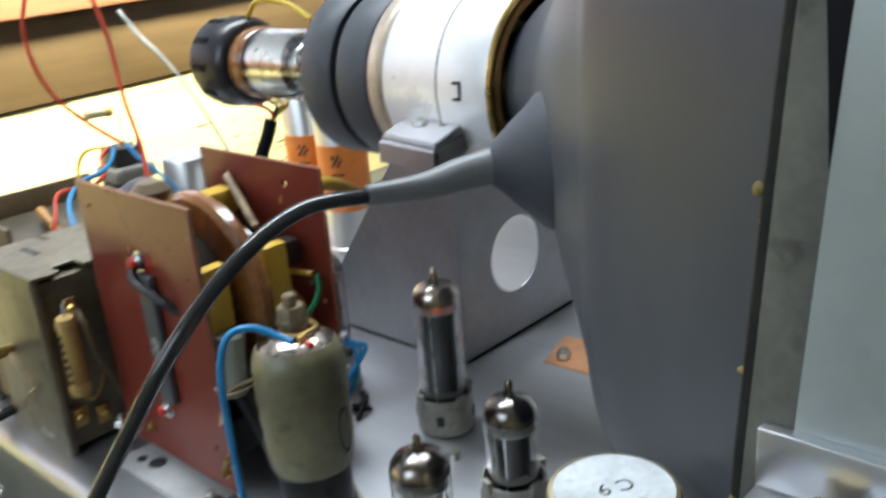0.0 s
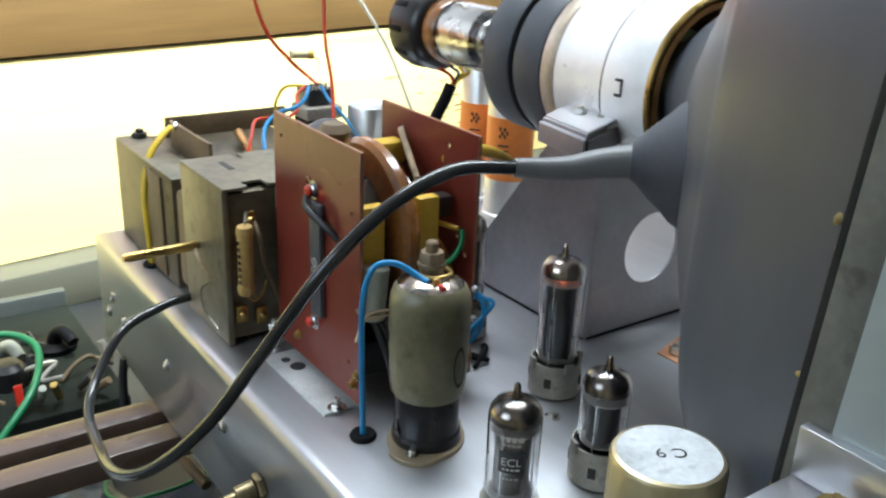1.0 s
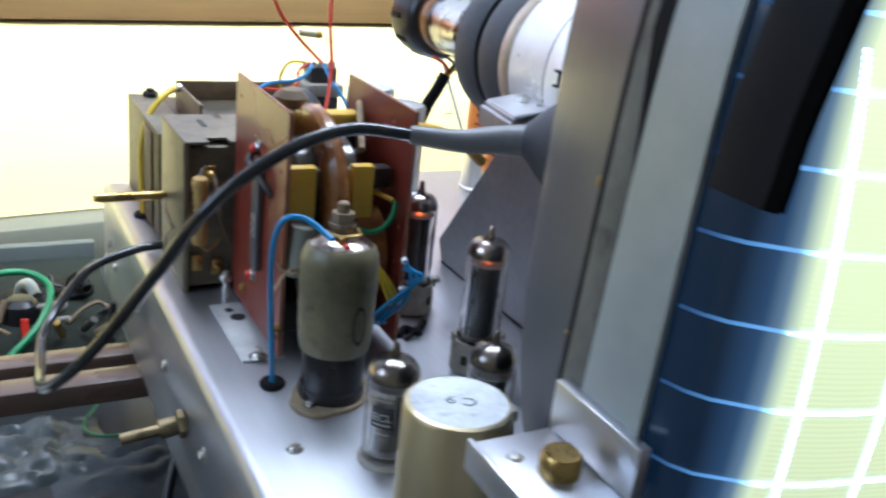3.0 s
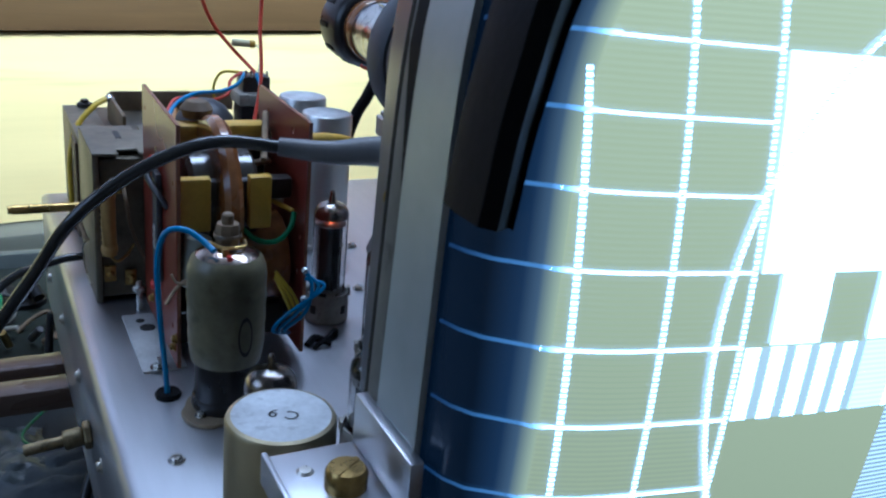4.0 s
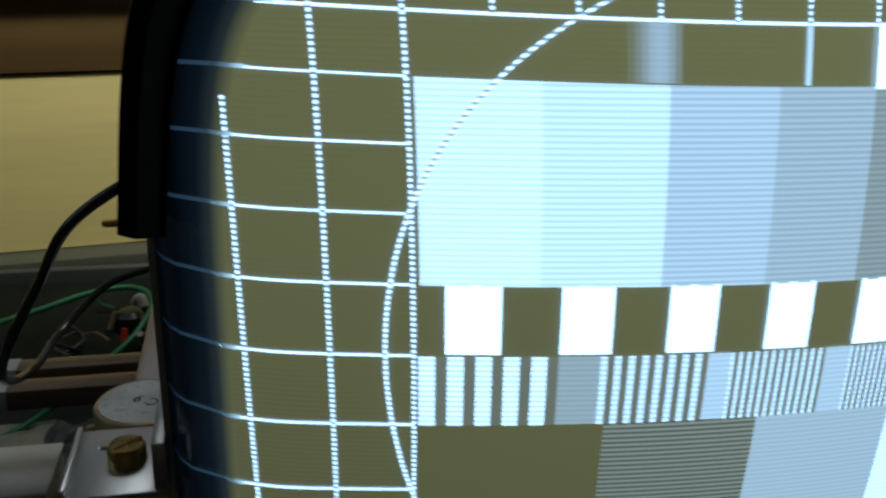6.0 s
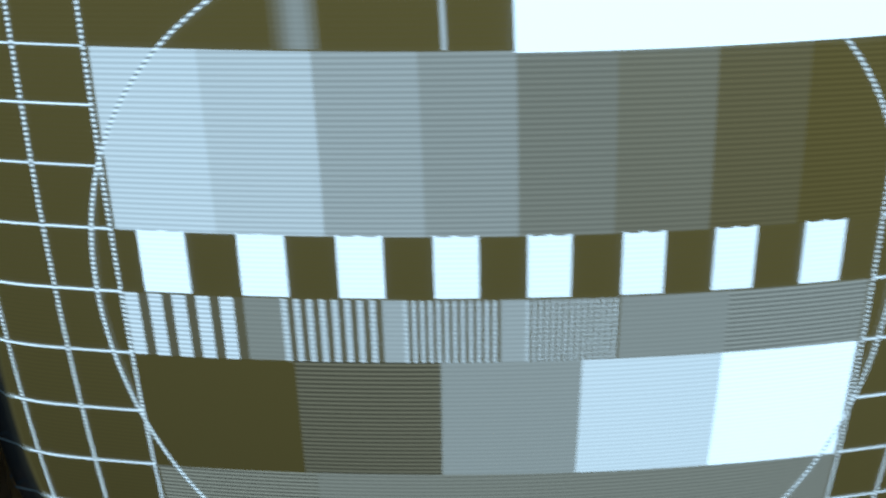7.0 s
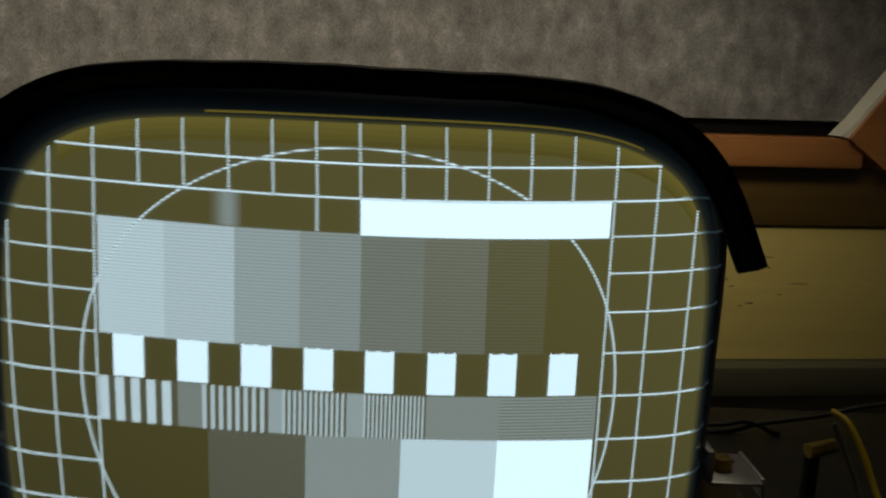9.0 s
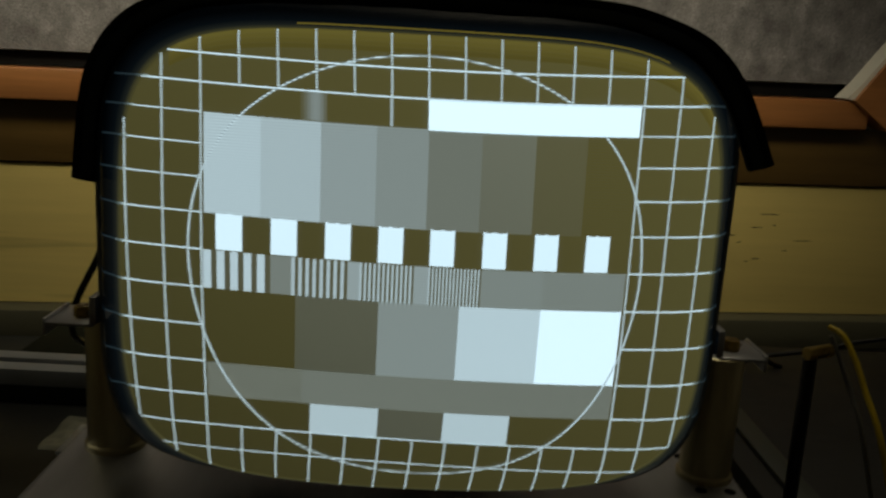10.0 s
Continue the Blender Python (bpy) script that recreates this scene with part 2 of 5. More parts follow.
def lathe(profile, segs=40, m=None):
    """Turns a profile of (radius, height) round z; radius 0 closes it."""
    bm = bmesh.new()
    rings = []
    for r, z in profile:
        if r <= 1e-6:
            rings.append([bm.verts.new((0, 0, z))])
        else:
            rings.append([bm.verts.new((r * math.cos(2 * math.pi * i / segs), r * math.sin(2 * math.pi * i / segs), z)) for i in range(segs)])
    for a, b in zip(rings, rings[1:]):
        for i in range(segs):
            j = (i + 1) % segs
            q = [a[0]] if len(a) == 1 else [a[i], a[j]]
            q += [b[0]] if len(b) == 1 else [b[j], b[i]]
            if len(q) > 2:
                bm.faces.new(q)
    bmesh.ops.recalc_face_normals(bm, faces=bm.faces[:])
    if m:
        bm.transform(m)
    return bm


ALONG_Y = Matrix.Rotation(radians(-90), 4, "X")
ALONG_X = Matrix.Rotation(radians(90), 4, "Y")


def rod(a, b, r, segs=16, bevel=0.0):
    a, b = Vector(a), Vector(b)
    d = b - a
    L = d.length
    c = min(bevel or r * 0.12, L * 0.3)
    m = Matrix.Translation(a) @ d.to_track_quat("Z", "Y").to_matrix().to_4x4()
    return lathe([(0, 0), (r - c, 0), (r, c), (r, L - c), (r - c, L), (0, L)], segs, m)


def join(*bms):
    out = bms[0]
    for b in bms[1:]:
        me = bpy.data.meshes.new("tmp")
        b.to_mesh(me)
        b.free()
        out.from_mesh(me)
        bpy.data.meshes.remove(me)
    return out


def smooth_line(pts, n=8):
    pts = [Vector(p) for p in pts]
    ext = [pts[0] * 2 - pts[1]] + pts + [pts[-1] * 2 - pts[-2]]
    out = []
    for i in range(1, len(ext) - 2):
        p0, p1, p2, p3 = ext[i - 1:i + 3]
        for k in range(n):
            t = k / n
            out.append(0.5 * ((2 * p1) + (p2 - p0) * t + (2 * p0 - 5 * p1 + 4 * p2 - p3) * t * t + (3 * p1 - p0 - 3 * p2 + p3) * t ** 3))
    out.append(pts[-1])
    return out


def sweep(pts, r, segs=10, n=8, radii=None):
    """A round tube along a smooth line through pts."""
    line = smooth_line(pts, n)
    bm = bmesh.new()
    up = Vector((0.13, 0.31, 0.94))
    rings = []
    for i, p in enumerate(line):
        d = (line[min(i + 1, len(line) - 1)] - line[max(i - 1, 0)]).normalized()
        side = d.cross(up)
        if side.length < 0.05:
            side = d.cross(Vector((1, 0, 0)))
        side.normalize()
        up = side.cross(d)
        rr = r if radii is None else radii[0] + (radii[1] - radii[0]) * i / (len(line) - 1)
        rings.append([bm.verts.new(p + rr * (math.cos(2 * math.pi * k / segs) * side + math.sin(2 * math.pi * k / segs) * up)) for k in range(segs)])
    for a, b in zip(rings, rings[1:]):
        for k in range(segs):
            bm.faces.new((a[k], a[(k + 1) % segs], b[(k + 1) % segs], b[k]))
    bm.faces.new(rings[0][::-1])
    bm.faces.new(rings[-1])
    bmesh.ops.recalc_face_normals(bm, faces=bm.faces[:])
    return bm


def plate(outline, thick, m=None, bevel=0.0, holes=()):
    """A flat sheet: an outline in x and y, thick along z; holes: (x, y, r)."""
    bm = bmesh.new()
    loops = [outline] + [[(hx + hr * math.cos(2 * math.pi * k / 24), hy + hr * math.sin(2 * math.pi * k / 24)) for k in range(24)] for hx, hy, hr in holes]
    edges = []
    for lp in loops:
        vs = [bm.verts.new((x, y, 0)) for x, y in lp]
        edges += [bm.edges.new((vs[i], vs[(i + 1) % len(vs)])) for i in range(len(vs))]
    if holes:
        bmesh.ops.triangle_fill(bm, use_beauty=True, edges=edges)
    else:
        bm.faces.new(bm.verts[:])
    ext = bmesh.ops.extrude_face_region(bm, geom=bm.faces[:])
    bmesh.ops.translate(bm, vec=(0, 0, thick), verts=[v for v in ext["geom"] if isinstance(v, bmesh.types.BMVert)])
    bmesh.ops.recalc_face_normals(bm, faces=bm.faces[:])
    if bevel:
        bmesh.ops.bevel(bm, geom=[e for e in bm.edges if e.calc_face_angle(0) > 0.6], offset=bevel, segments=1, affect="EDGES")
    if m:
        bm.transform(m)
    return bm


def screw(at, axis=(0, 0, 1), r=0.0035, slot=True):
    """A cheese-head screw whose head stands out along axis."""
    m = Matrix.Translation(at) @ Vector(axis).to_track_quat("Z", "Y").to_matrix().to_4x4()
    washer = lathe([(0, 0), (r * 1.45, 0), (r * 1.45, 0.0007), (0, 0.0007)], 20)
    head = lathe([(0, 0.0007), (r, 0.0007), (r, 0.0023), (r * 0.8, 0.0030), (0, 0.0031)], 6 if not slot else 18)
    bm = join(washer, head)
    if slot:
        bm = join(bm, box((-r * 0.8, -r * 0.12, 0.0029), (r * 0.8, r * 0.12, 0.0033)))
    bm.transform(m)
    return bm


# ---- the room ----


def structure(name, bm, mat, label=""):
    ob = part(name, bm, mat)
    return tagged(ob, label, "", "", "structure")


WALL = Matrix.Translation((0, 1.24, 0)) @ Matrix.Rotation(radians(5.0), 4, "Z") @ Matrix.Rotation(radians(-0.9), 4, "Y")


def on_wall(bm):
    bm.transform(WALL)
    return bm


structure("wall_north", on_wall(box((-2.0, 0.03, -1.0), (2.2, 0.15, 1.9))), PAINT_WHITE, "white plaster wall behind the bench")
structure("wall_panel", on_wall(box((-2.0, 0.0, -0.185), (2.2, 0.028, 0.084))), CREAM_PLY, "cream painted board along the wall behind the bench")
scuff_paint = surface("worn_through_brown_wood", (0.20, 0.115, 0.045), 0.7, 0.0, 0.3, 40, 0.2)
rs = random.Random(11)
panel = [o for o in scene.objects if o.name == "wall_panel"][0]
for k in range(46):
    x, z = rs.triangular(0.34, 0.80, 0.50), rs.triangular(-0.165, 0.06, -0.04 if k % 3 else -0.11)
    wide = rs.uniform(0.008, 0.045)
    tall = rs.uniform(0.0008, 0.0024)
    mark = bmesh.new()
    n_ = 9
    low = [mark.verts.new((x + wide * q / n_, -0.0006, z + rs.uniform(-0.0006, 0.0006))) for q in range(n_ + 1)]
    high = [mark.verts.new((x + wide * q / n_, -0.0006, z + tall * (0.15 + math.sin(math.pi * q / n_)) * rs.uniform(0.5, 1.2) + 0.0007)) for q in range(n_ + 1)]
    for q in range(n_):
        mark.faces.new((low[q], low[q + 1], high[q + 1], high[q]))
    part("scuff", on_wall(mark), scuff_paint, panel, "streak of worn paint")
structure("trim_board", on_wall(box((-2.0, -0.007, 0.088), (2.2, 0.028, 0.202), 0.002)), BROWN_WOOD, "dark brown varnished wooden board along the wall")
structure("trim_rail", on_wall(box((-2.0, -0.045, 0.204), (0.875, 0.028, 0.262), 0.006)), RED_WOOD, "reddish varnished wooden rail under the grey panel")
structure("wall_fabric", on_wall(box((-2.0, 0.0, 0.292), (1.6, 0.028, 1.2))), GREY_CLOTH, "grey carpet-like fabric covering on the wall")
# black sheet paints the shade in the gap above the rail
structure("trim_gap", on_wall(box((-2.0, 0.016, 0.264), (0.9, 0.028, 0.290))), RUBBER, "black strip painting the shaded gap between rail and fabric")
structure("trim_skirting", on_wall(box((-2.0, -0.05, -0.249), (2.2, 0.028, -0.187), 0.004)), LEDGE, "grey ledge at the foot of the cream board")
slant = plate([(0.835, 0.262), (0.91, 0.205), (1.43, 0.90), (1.36, 0.95)], 0.06)
slant.transform(Matrix.Rotation(radians(90), 4, "X"))
structure("trim_slanted_post", on_wall(slant), RED_WOOD, "slanted wooden frame member beside the grey fabric")
edge = plate([(0.822, 0.266), (0.840, 0.262), (0.860, 0.291), (1.363, 0.95), (1.357, 0.953), (0.852, 0.298)], 0.05)
edge.transform(Matrix.Rotation(radians(90), 4, "X"))
structure("trim_white_edge", on_wall(edge), PAINT_WHITE, "thin white edge strip on the slanted frame")
structure("bench", box((-1.6, -0.35, -0.29), (1.8, 1.22, -0.25), 0.003), BENCH, "dark grey workbench top")
# floor, ceiling and side walls are unseen, added to close the room
structure("floor", box((-2.1, -3.0, -1.05), (2.3, 1.5, -1.0)), FLOOR_WOOD, "brown wooden floor")
structure("ceiling", box((-2.1, -3.0, 1.5), (2.3, 1.5, 1.55)), PAINT_WHITE, "white ceiling")
structure("wall_east", box((2.2, -3.0, -1.0), (2.3, 1.5, 1.5)), PAINT_WHITE, "white plaster wall")
structure("wall_south", box((-2.1, -3.1, -1.0), (2.3, -3.0, 1.5)), PAINT_WHITE, "white plaster wall")
# unseen west wall, cream so the chassis side mirrors that tint
west = join(box((-2.1, -3.0, -1.0), (-2.0, 1.5, 0.45)), box((-2.1, -3.0, 0.45), (-2.0, -0.35, 1.5)), box((-2.1, 1.05, 0.45), (-2.0, 1.5, 1.5)))
structure("wall_west", west, CREAM_WALL, "unseen wall with a window opening, cream to tint reflections")

# ---- the chassis ----
HX, Y0, Y1 = 0.262, 0.030, 0.762
chassis = thing("chassis", "bare aluminium television chassis with folded sides, on the bench", "chassis")
sheet = box((-HX, Y0, -0.105), (HX, Y1, 0.0))
top_faces = [f for f in sheet.faces if f.normal.z < -0.9]
bmesh.ops.delete(sheet, geom=top_faces, context="FACES")
fold = [e for e in sheet.edges if abs(e.verts[0].co.z) < 1e-6 and abs(e.verts[1].co.z) < 1e-6]
bmesh.ops.bevel(sheet, geom=fold, offset=0.0085, segments=6, profile=0.5, affect="EDGES")
sheet_ob = part("shell", sheet, ALU, chassis)
sol = sheet_ob.modifiers.new("thickness", "SOLIDIFY")
sol.thickness, sol.offset = 0.0015, -1
for y, z in ((0.285, -0.046), (0.352, -0.010 - 0.036), (0.464, -0.043), (0.578, -0.051), (0.690, -0.060), (0.722, -0.050), (0.735, -0.068)):
    part("side_screw", screw((-HX, y, z), (-1, 0, 0), 0.0036), TIN, chassis)
for x, y in ((-0.232, 0.276), (-0.114, 0.305), (-0.050, 0.469), (0.062, 0.614), (-0.02, 0.56)):
    part("top_screw", screw((x, y, 0), (0, 0, 1), 0.0032), TIN, chassis)
for i in range(5):
    for j in range(2):
        part("vent_hole", lathe([(0, 0), (0.0045, 0), (0.0045, 0.0006), (0, 0.0006)], 18, Matrix.Translation((0.225 + 0.022 * j, 0.10 + 0.030 * i, 0))), RUBBER, chassis, "round hole through the sheet")
# ---- picture tube ----
CZ = 0.18       # height of the tube's middle
GX, GZ = 0.0045, 0.1735     # middle of the lit glass
U = 0.0218      # one square of the test pattern


def face_y(x, z):
    """How far the front of the faceplate lies behind its middle."""
    dz = z - CZ
    y = (x * x + dz * dz) / (2 * 0.65)
    e = ((abs(x) / 0.190) ** 6 + (abs(dz) / 0.148) ** 6) ** (1 / 6)
    if e > 0.86:
        y += 0.16 * (e - 0.86) ** 1.8
    return y


def rounded(hx, hz, power, n=96, cz=CZ):
    out = []
    for i in range(n):
        a = 2 * math.pi * i / n
        c, s = math.cos(a), math.sin(a)
        k = (abs(c) ** power + abs(s) ** power) ** (-1 / power)
        out.append((hx * c * k, cz + hz * s * k))
    return out


def loft(rings, cap_first=False, cap_last=False):
    """rings: lists of 3D points of equal length, joined to a skin."""
    bm = bmesh.new()
    rows = [[bm.verts.new(p) for p in r] for r in rings]
    for a, b in zip(rows, rows[1:]):
        for i in range(len(a)):
            j = (i + 1) % len(a)
            bm.faces.new((a[i], a[j], b[j], b[i]))
    if cap_first:
        bm.faces.new(rows[0][::-1])
    if cap_last:
        bm.faces.new(rows[-1])
    bmesh.ops.recalc_face_normals(bm, faces=bm.faces[:])
    return bm


def lean(y):
    """The steel band sits a little askew: its top leans to the front."""
    return -LEAN * max(0.0, min(1.0, (y - 0.045) / 0.017, (0.2 - y) / 0.09))


LEAN = 0.07


def ring_at(y, hx, hz, power, cz=CZ):
    return [(x, y + lean(y) * (z - CZ), z) for x, z in rounded(hx, hz, power, cz=cz)]


def lit_ring(hx, hz, power):
    return [(x + GX, z) for x, z in rounded(hx, hz, power, cz=GZ)]


AX = 0.188      # height of the neck's axis
tube = thing("picture_tube", "rectangular cathode ray tube lit with a black and white test card", "picture tube")
face = []
for k in range(1, 27):
    s = k / 26
    face.append([(x, face_y(x, z), z) for x, z in lit_ring(0.1865 * s, 0.1440 * s, 2 + 2.7 * s)])
DARK, WHITE = (1.14, 1.14, 0.55), (12.2, 18.6, 29.0)
BASE_GLOW = glow("phosphor_dark_glow", DARK, 1.0, 0.05, True)
part("faceplate", loft(face, cap_first=True), BASE_GLOW, tube, "curved glass faceplate with a faint olive glow")


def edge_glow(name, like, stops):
    """Paints the phosphor's light as emission that dies away round the edge of the thick glass."""
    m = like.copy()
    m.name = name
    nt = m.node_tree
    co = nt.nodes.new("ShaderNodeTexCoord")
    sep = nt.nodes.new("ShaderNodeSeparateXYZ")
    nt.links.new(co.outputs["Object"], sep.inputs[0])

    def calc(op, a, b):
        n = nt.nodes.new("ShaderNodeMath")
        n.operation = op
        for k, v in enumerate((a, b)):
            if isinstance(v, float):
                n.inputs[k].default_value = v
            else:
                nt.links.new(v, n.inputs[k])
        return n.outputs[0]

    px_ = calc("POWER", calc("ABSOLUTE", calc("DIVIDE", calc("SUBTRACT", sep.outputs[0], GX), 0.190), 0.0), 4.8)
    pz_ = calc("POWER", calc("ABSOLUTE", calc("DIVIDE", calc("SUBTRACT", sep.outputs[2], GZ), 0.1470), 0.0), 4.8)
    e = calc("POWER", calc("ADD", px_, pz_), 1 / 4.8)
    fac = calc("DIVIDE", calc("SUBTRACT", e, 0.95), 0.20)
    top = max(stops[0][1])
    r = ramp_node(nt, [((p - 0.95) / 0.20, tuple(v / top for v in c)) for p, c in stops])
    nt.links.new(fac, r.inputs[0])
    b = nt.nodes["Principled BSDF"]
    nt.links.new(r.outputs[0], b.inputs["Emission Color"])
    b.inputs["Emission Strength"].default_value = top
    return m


# phosphor light caught in the rim glass, painted as fading emission
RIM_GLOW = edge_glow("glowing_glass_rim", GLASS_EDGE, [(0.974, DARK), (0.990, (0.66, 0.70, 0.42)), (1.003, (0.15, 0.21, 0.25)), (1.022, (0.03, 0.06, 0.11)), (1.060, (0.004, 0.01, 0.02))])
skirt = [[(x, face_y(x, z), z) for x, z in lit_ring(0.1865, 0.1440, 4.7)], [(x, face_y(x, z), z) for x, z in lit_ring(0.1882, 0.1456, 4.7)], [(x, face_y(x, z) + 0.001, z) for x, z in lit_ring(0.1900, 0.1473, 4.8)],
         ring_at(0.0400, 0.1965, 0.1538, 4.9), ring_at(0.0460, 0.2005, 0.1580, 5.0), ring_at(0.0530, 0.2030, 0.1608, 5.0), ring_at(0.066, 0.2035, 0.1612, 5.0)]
part("glass_rim", loft(skirt), RIM_GLOW, tube, "dark glossy glass rim with painted phosphor glow")
BELL = ((0.0975, 0.2022, 0.159, 5.0), (0.110, 0.1985, 0.156, 5.0), (0.130, 0.1912, 0.151, 5.0), (0.150, 0.1825, 0.145, 5.0), (0.165, 0.1748, 0.139, 4.9), (0.1745, 0.1690, 0.1345, 4.7), (0.1785, 0.1658, 0.132, 4.5), (0.1815, 0.1622, 0.1295, 4.3), (0.187, 0.1575, 0.126, 4.0),
        (0.1974, 0.1490, 0.119, 3.5), (0.210, 0.1380, 0.112, 3.1), (0.222, 0.1265, 0.105, 2.75), (0.2347, 0.1135, 0.097, 2.5), (0.247, 0.0995, 0.088, 2.3), (0.260, 0.0845, 0.078, 2.1), (0.275, 0.0680, 0.066, 2.0), (0.290, 0.0570, 0.0565, 2.0), (0.303, 0.0480, 0.048, 2.0), (0.318, 0.036, 0.036, 2.0), (0.335, 0.027, 0.027, 2.0))
bell = [ring_at(y, hx, hz, p, CZ + (AX - CZ) * min(1, (y - 0.098) / 0.15)) for y, hx, hz, p in BELL]
part("bell", loft(bell), AQUADAG, tube, "matt dark grey graphite-coated glass bell")
neck = lathe([(0.026, 0.325), (0.026, 0.592), (0.0245, 0.592), (0.0245, 0.325)], 48, Matrix.Translation((0, 0, AX)) @ ALONG_Y)
part("neck", neck, NECK_GLASS, tube, "clear glass neck")
base = lathe([(0, 0.638), (0.026, 0.638), (0.034, 0.632), (0.0345, 0.600), (0.031, 0.594), (0.027, 0.592), (0.0, 0.592)], 48, Matrix.Translation((0, 0, AX)) @ ALONG_Y)
part("tube_base", base, BAKELITE, tube, "black moulded base cap with notches")
for k in range(10):
    a = 2 * math.pi * k / 10
    notch = part("base_notch", box((0.0335, 0.612, -0.0025), (0.0352, 0.630, 0.0025), 0.0004), RUBBER, tube)
    notch.matrix_local = Matrix.Translation((0, 0, AX)) @ Matrix.Rotation(a, 4, "Y")
part("base_collar", lathe([(0.0262, 0.576), (0.0275, 0.578), (0.0275, 0.590), (0.0262, 0.592)], 40, Matrix.Translation((0, 0, AX)) @ ALONG_Y), AMBER, tube, "brown cement collar")
gun = join(lathe([(0, 0.50), (0.010, 0.50), (0.010, 0.545), (0.014, 0.548), (0.014, 0.560), (0.009, 0.562), (0.009, 0.590), (0, 0.590)], 28),
           lathe([(0.017, 0.568), (0.018, 0.570), (0.018, 0.574), (0.017, 0.576)], 28))
gun.transform(Matrix.Translation((0, -0.045, AX)) @ ALONG_Y)
part("getter_mirror", lathe([(0.0240, 0.530), (0.0240, 0.572), (0.0236, 0.574)], 40, Matrix.Translation((0, 0, AX)) @ ALONG_Y), TIN, tube, "silvery film inside the neck")
part("electron_gun", gun, TIN, tube, "shiny metal electron gun inside the neck")
for a in (0.4, 1.9, 3.4, 4.9):
    part("gun_rod", rod((0.015 * math.cos(a), 0.465, AX + 0.015 * math.sin(a)), (0.015 * math.cos(a), 0.555, AX + 0.015 * math.sin(a)), 0.0014), MICA, tube)


def band(y_a, y_b, hx, hz, thick, power=5.0):
    return loft([ring_at(y_a, hx, hz, power), ring_at(y_a, hx + thick, hz + thick, power), ring_at(y_b, hx + thick, hz + thick, power), ring_at(y_b, hx, hz, power), ring_at(y_a, hx, hz, power)])


part("rim_band", band(0.0535, 0.0805, 0.2042, 0.1620, 0.0022), STEEL_BAND, tube, "grey steel band round the rim")

slit = bmesh.new()
row = []
for k in range(25):     # a wedge that narrows downwards on each side and closes below the strip
    a = radians(12 + 156 * k / 24)
    c, s_ = math.cos(a), math.sin(a)
    e = (abs(c) ** 5 + abs(s_) ** 5) ** (-0.2)
    x, z = 0.2066 * c * e, CZ + 0.1644 * s_ * e
    wide = 0.0068 * max(0.04, min(1.0, (z - CZ - 0.036) / 0.042))
    y = 0.0806 + lean(0.0806) * (z - CZ)
    row.append([slit.verts.new((x, y + q, z)) for q in (0.0, wide)])
for p, q in zip(row, row[1:]):
    slit.faces.new((p[0], q[0], q[1], p[1]))
part("band_slit", slit, RUBBER, tube, "black gap between the band edges")
GLUE = surface("dried_yellow_glue", (0.36, 0.25, 0.06), 0.5, 0.0, 0.25, 90, 0.3)
rg = random.Random(3)
for z in (0.108, 0.152, 0.178, 0.197, 0.206):
    blob = lathe([(0, -0.0006), (0.0012, -0.0003), (0.0015, 0.0002), (0.0008, 0.0006), (0, 0.0007)], 10)
    blob.transform(Matrix.Translation((-0.2022, 0.0985 - 0.07 * (z - CZ) + rg.uniform(-0.003, 0.002), z)) @ Matrix.Rotation(radians(-80), 4, "Y") @ Matrix.Rotation(rg.uniform(0, 3), 4, "Z") @ Matrix.Diagonal((1, rg.uniform(0.6, 1.9), 1, 1)))
    part("glue_dab", blob, GLUE, tube, "dried yellow glue")
crack = loft([ring_at(y, hx, hz, 5.0) for y, hx, hz in ((0.0945, 0.2032, 0.1606), (0.0955, 0.2036, 0.1610), (0.0975, 0.2034, 0.1606), (0.0985, 0.2020, 0.1592))])
part("seal_crack", crack, surface("dark_dirt_line", (0.020, 0.019, 0.014), 0.8, 0.0, 0.4, 60, 0.5), tube, "dark dirt line along the sealing edge")
part("rim_seal", loft([ring_at(0.0800, 0.2050, 0.1630, 5.0), ring_at(0.0830, 0.2055, 0.1634, 5.0), ring_at(0.0930, 0.2042, 0.1618, 5.0), ring_at(0.0965, 0.2026, 0.1600, 5.0)]), surface("dirty_sealing_tape", (0.125, 0.125, 0.105), 0.6, 0.0, 0.25, 30, 0.4, spots=0.4), tube, "dirty sealing edge behind the band")

# black rubber strip over the top of the rim, hanging down on both sides
def strip_ring(hx, hz, y, a0, a1, n=90):
    out = []
    for i in range(n + 1):
        a = a0 + (a1 - a0) * i / n
        c, s = math.cos(a), math.sin(a)
        k = (abs(c) ** 4.3 + abs(s) ** 4.3) ** (-1 / 4.3)
        k *= 1 + 0.055 * max(0.0, 1 - i / 12) ** 2 + 0.012 * max(0.0, 1 - (n - i) / 10) ** 2
        wob = 0.0004 * math.sin(i * 0.31) + 0.0002 * math.sin(i * 0.9)
        out.append((hx * c * k, y + wob - 0.05 * hz * s * k, CZ + hz * s * k + wob))
    return out


def open_loft(rings):
    bm = bmesh.new()
    rows = [[bm.verts.new(p) for p in r] for r in rings]
    for a, b in zip(rows, rows[1:]):
        for i in range(len(a) - 1):
            bm.faces.new((a[i], a[i + 1], b[i + 1], b[i]))
    bm.faces.new([r[0] for r in rows[:-1]])
    bm.faces.new([r[-1] for r in rows[:-1]][::-1])
    bmesh.ops.recalc_face_normals(bm, faces=bm.faces[:])
    return bm


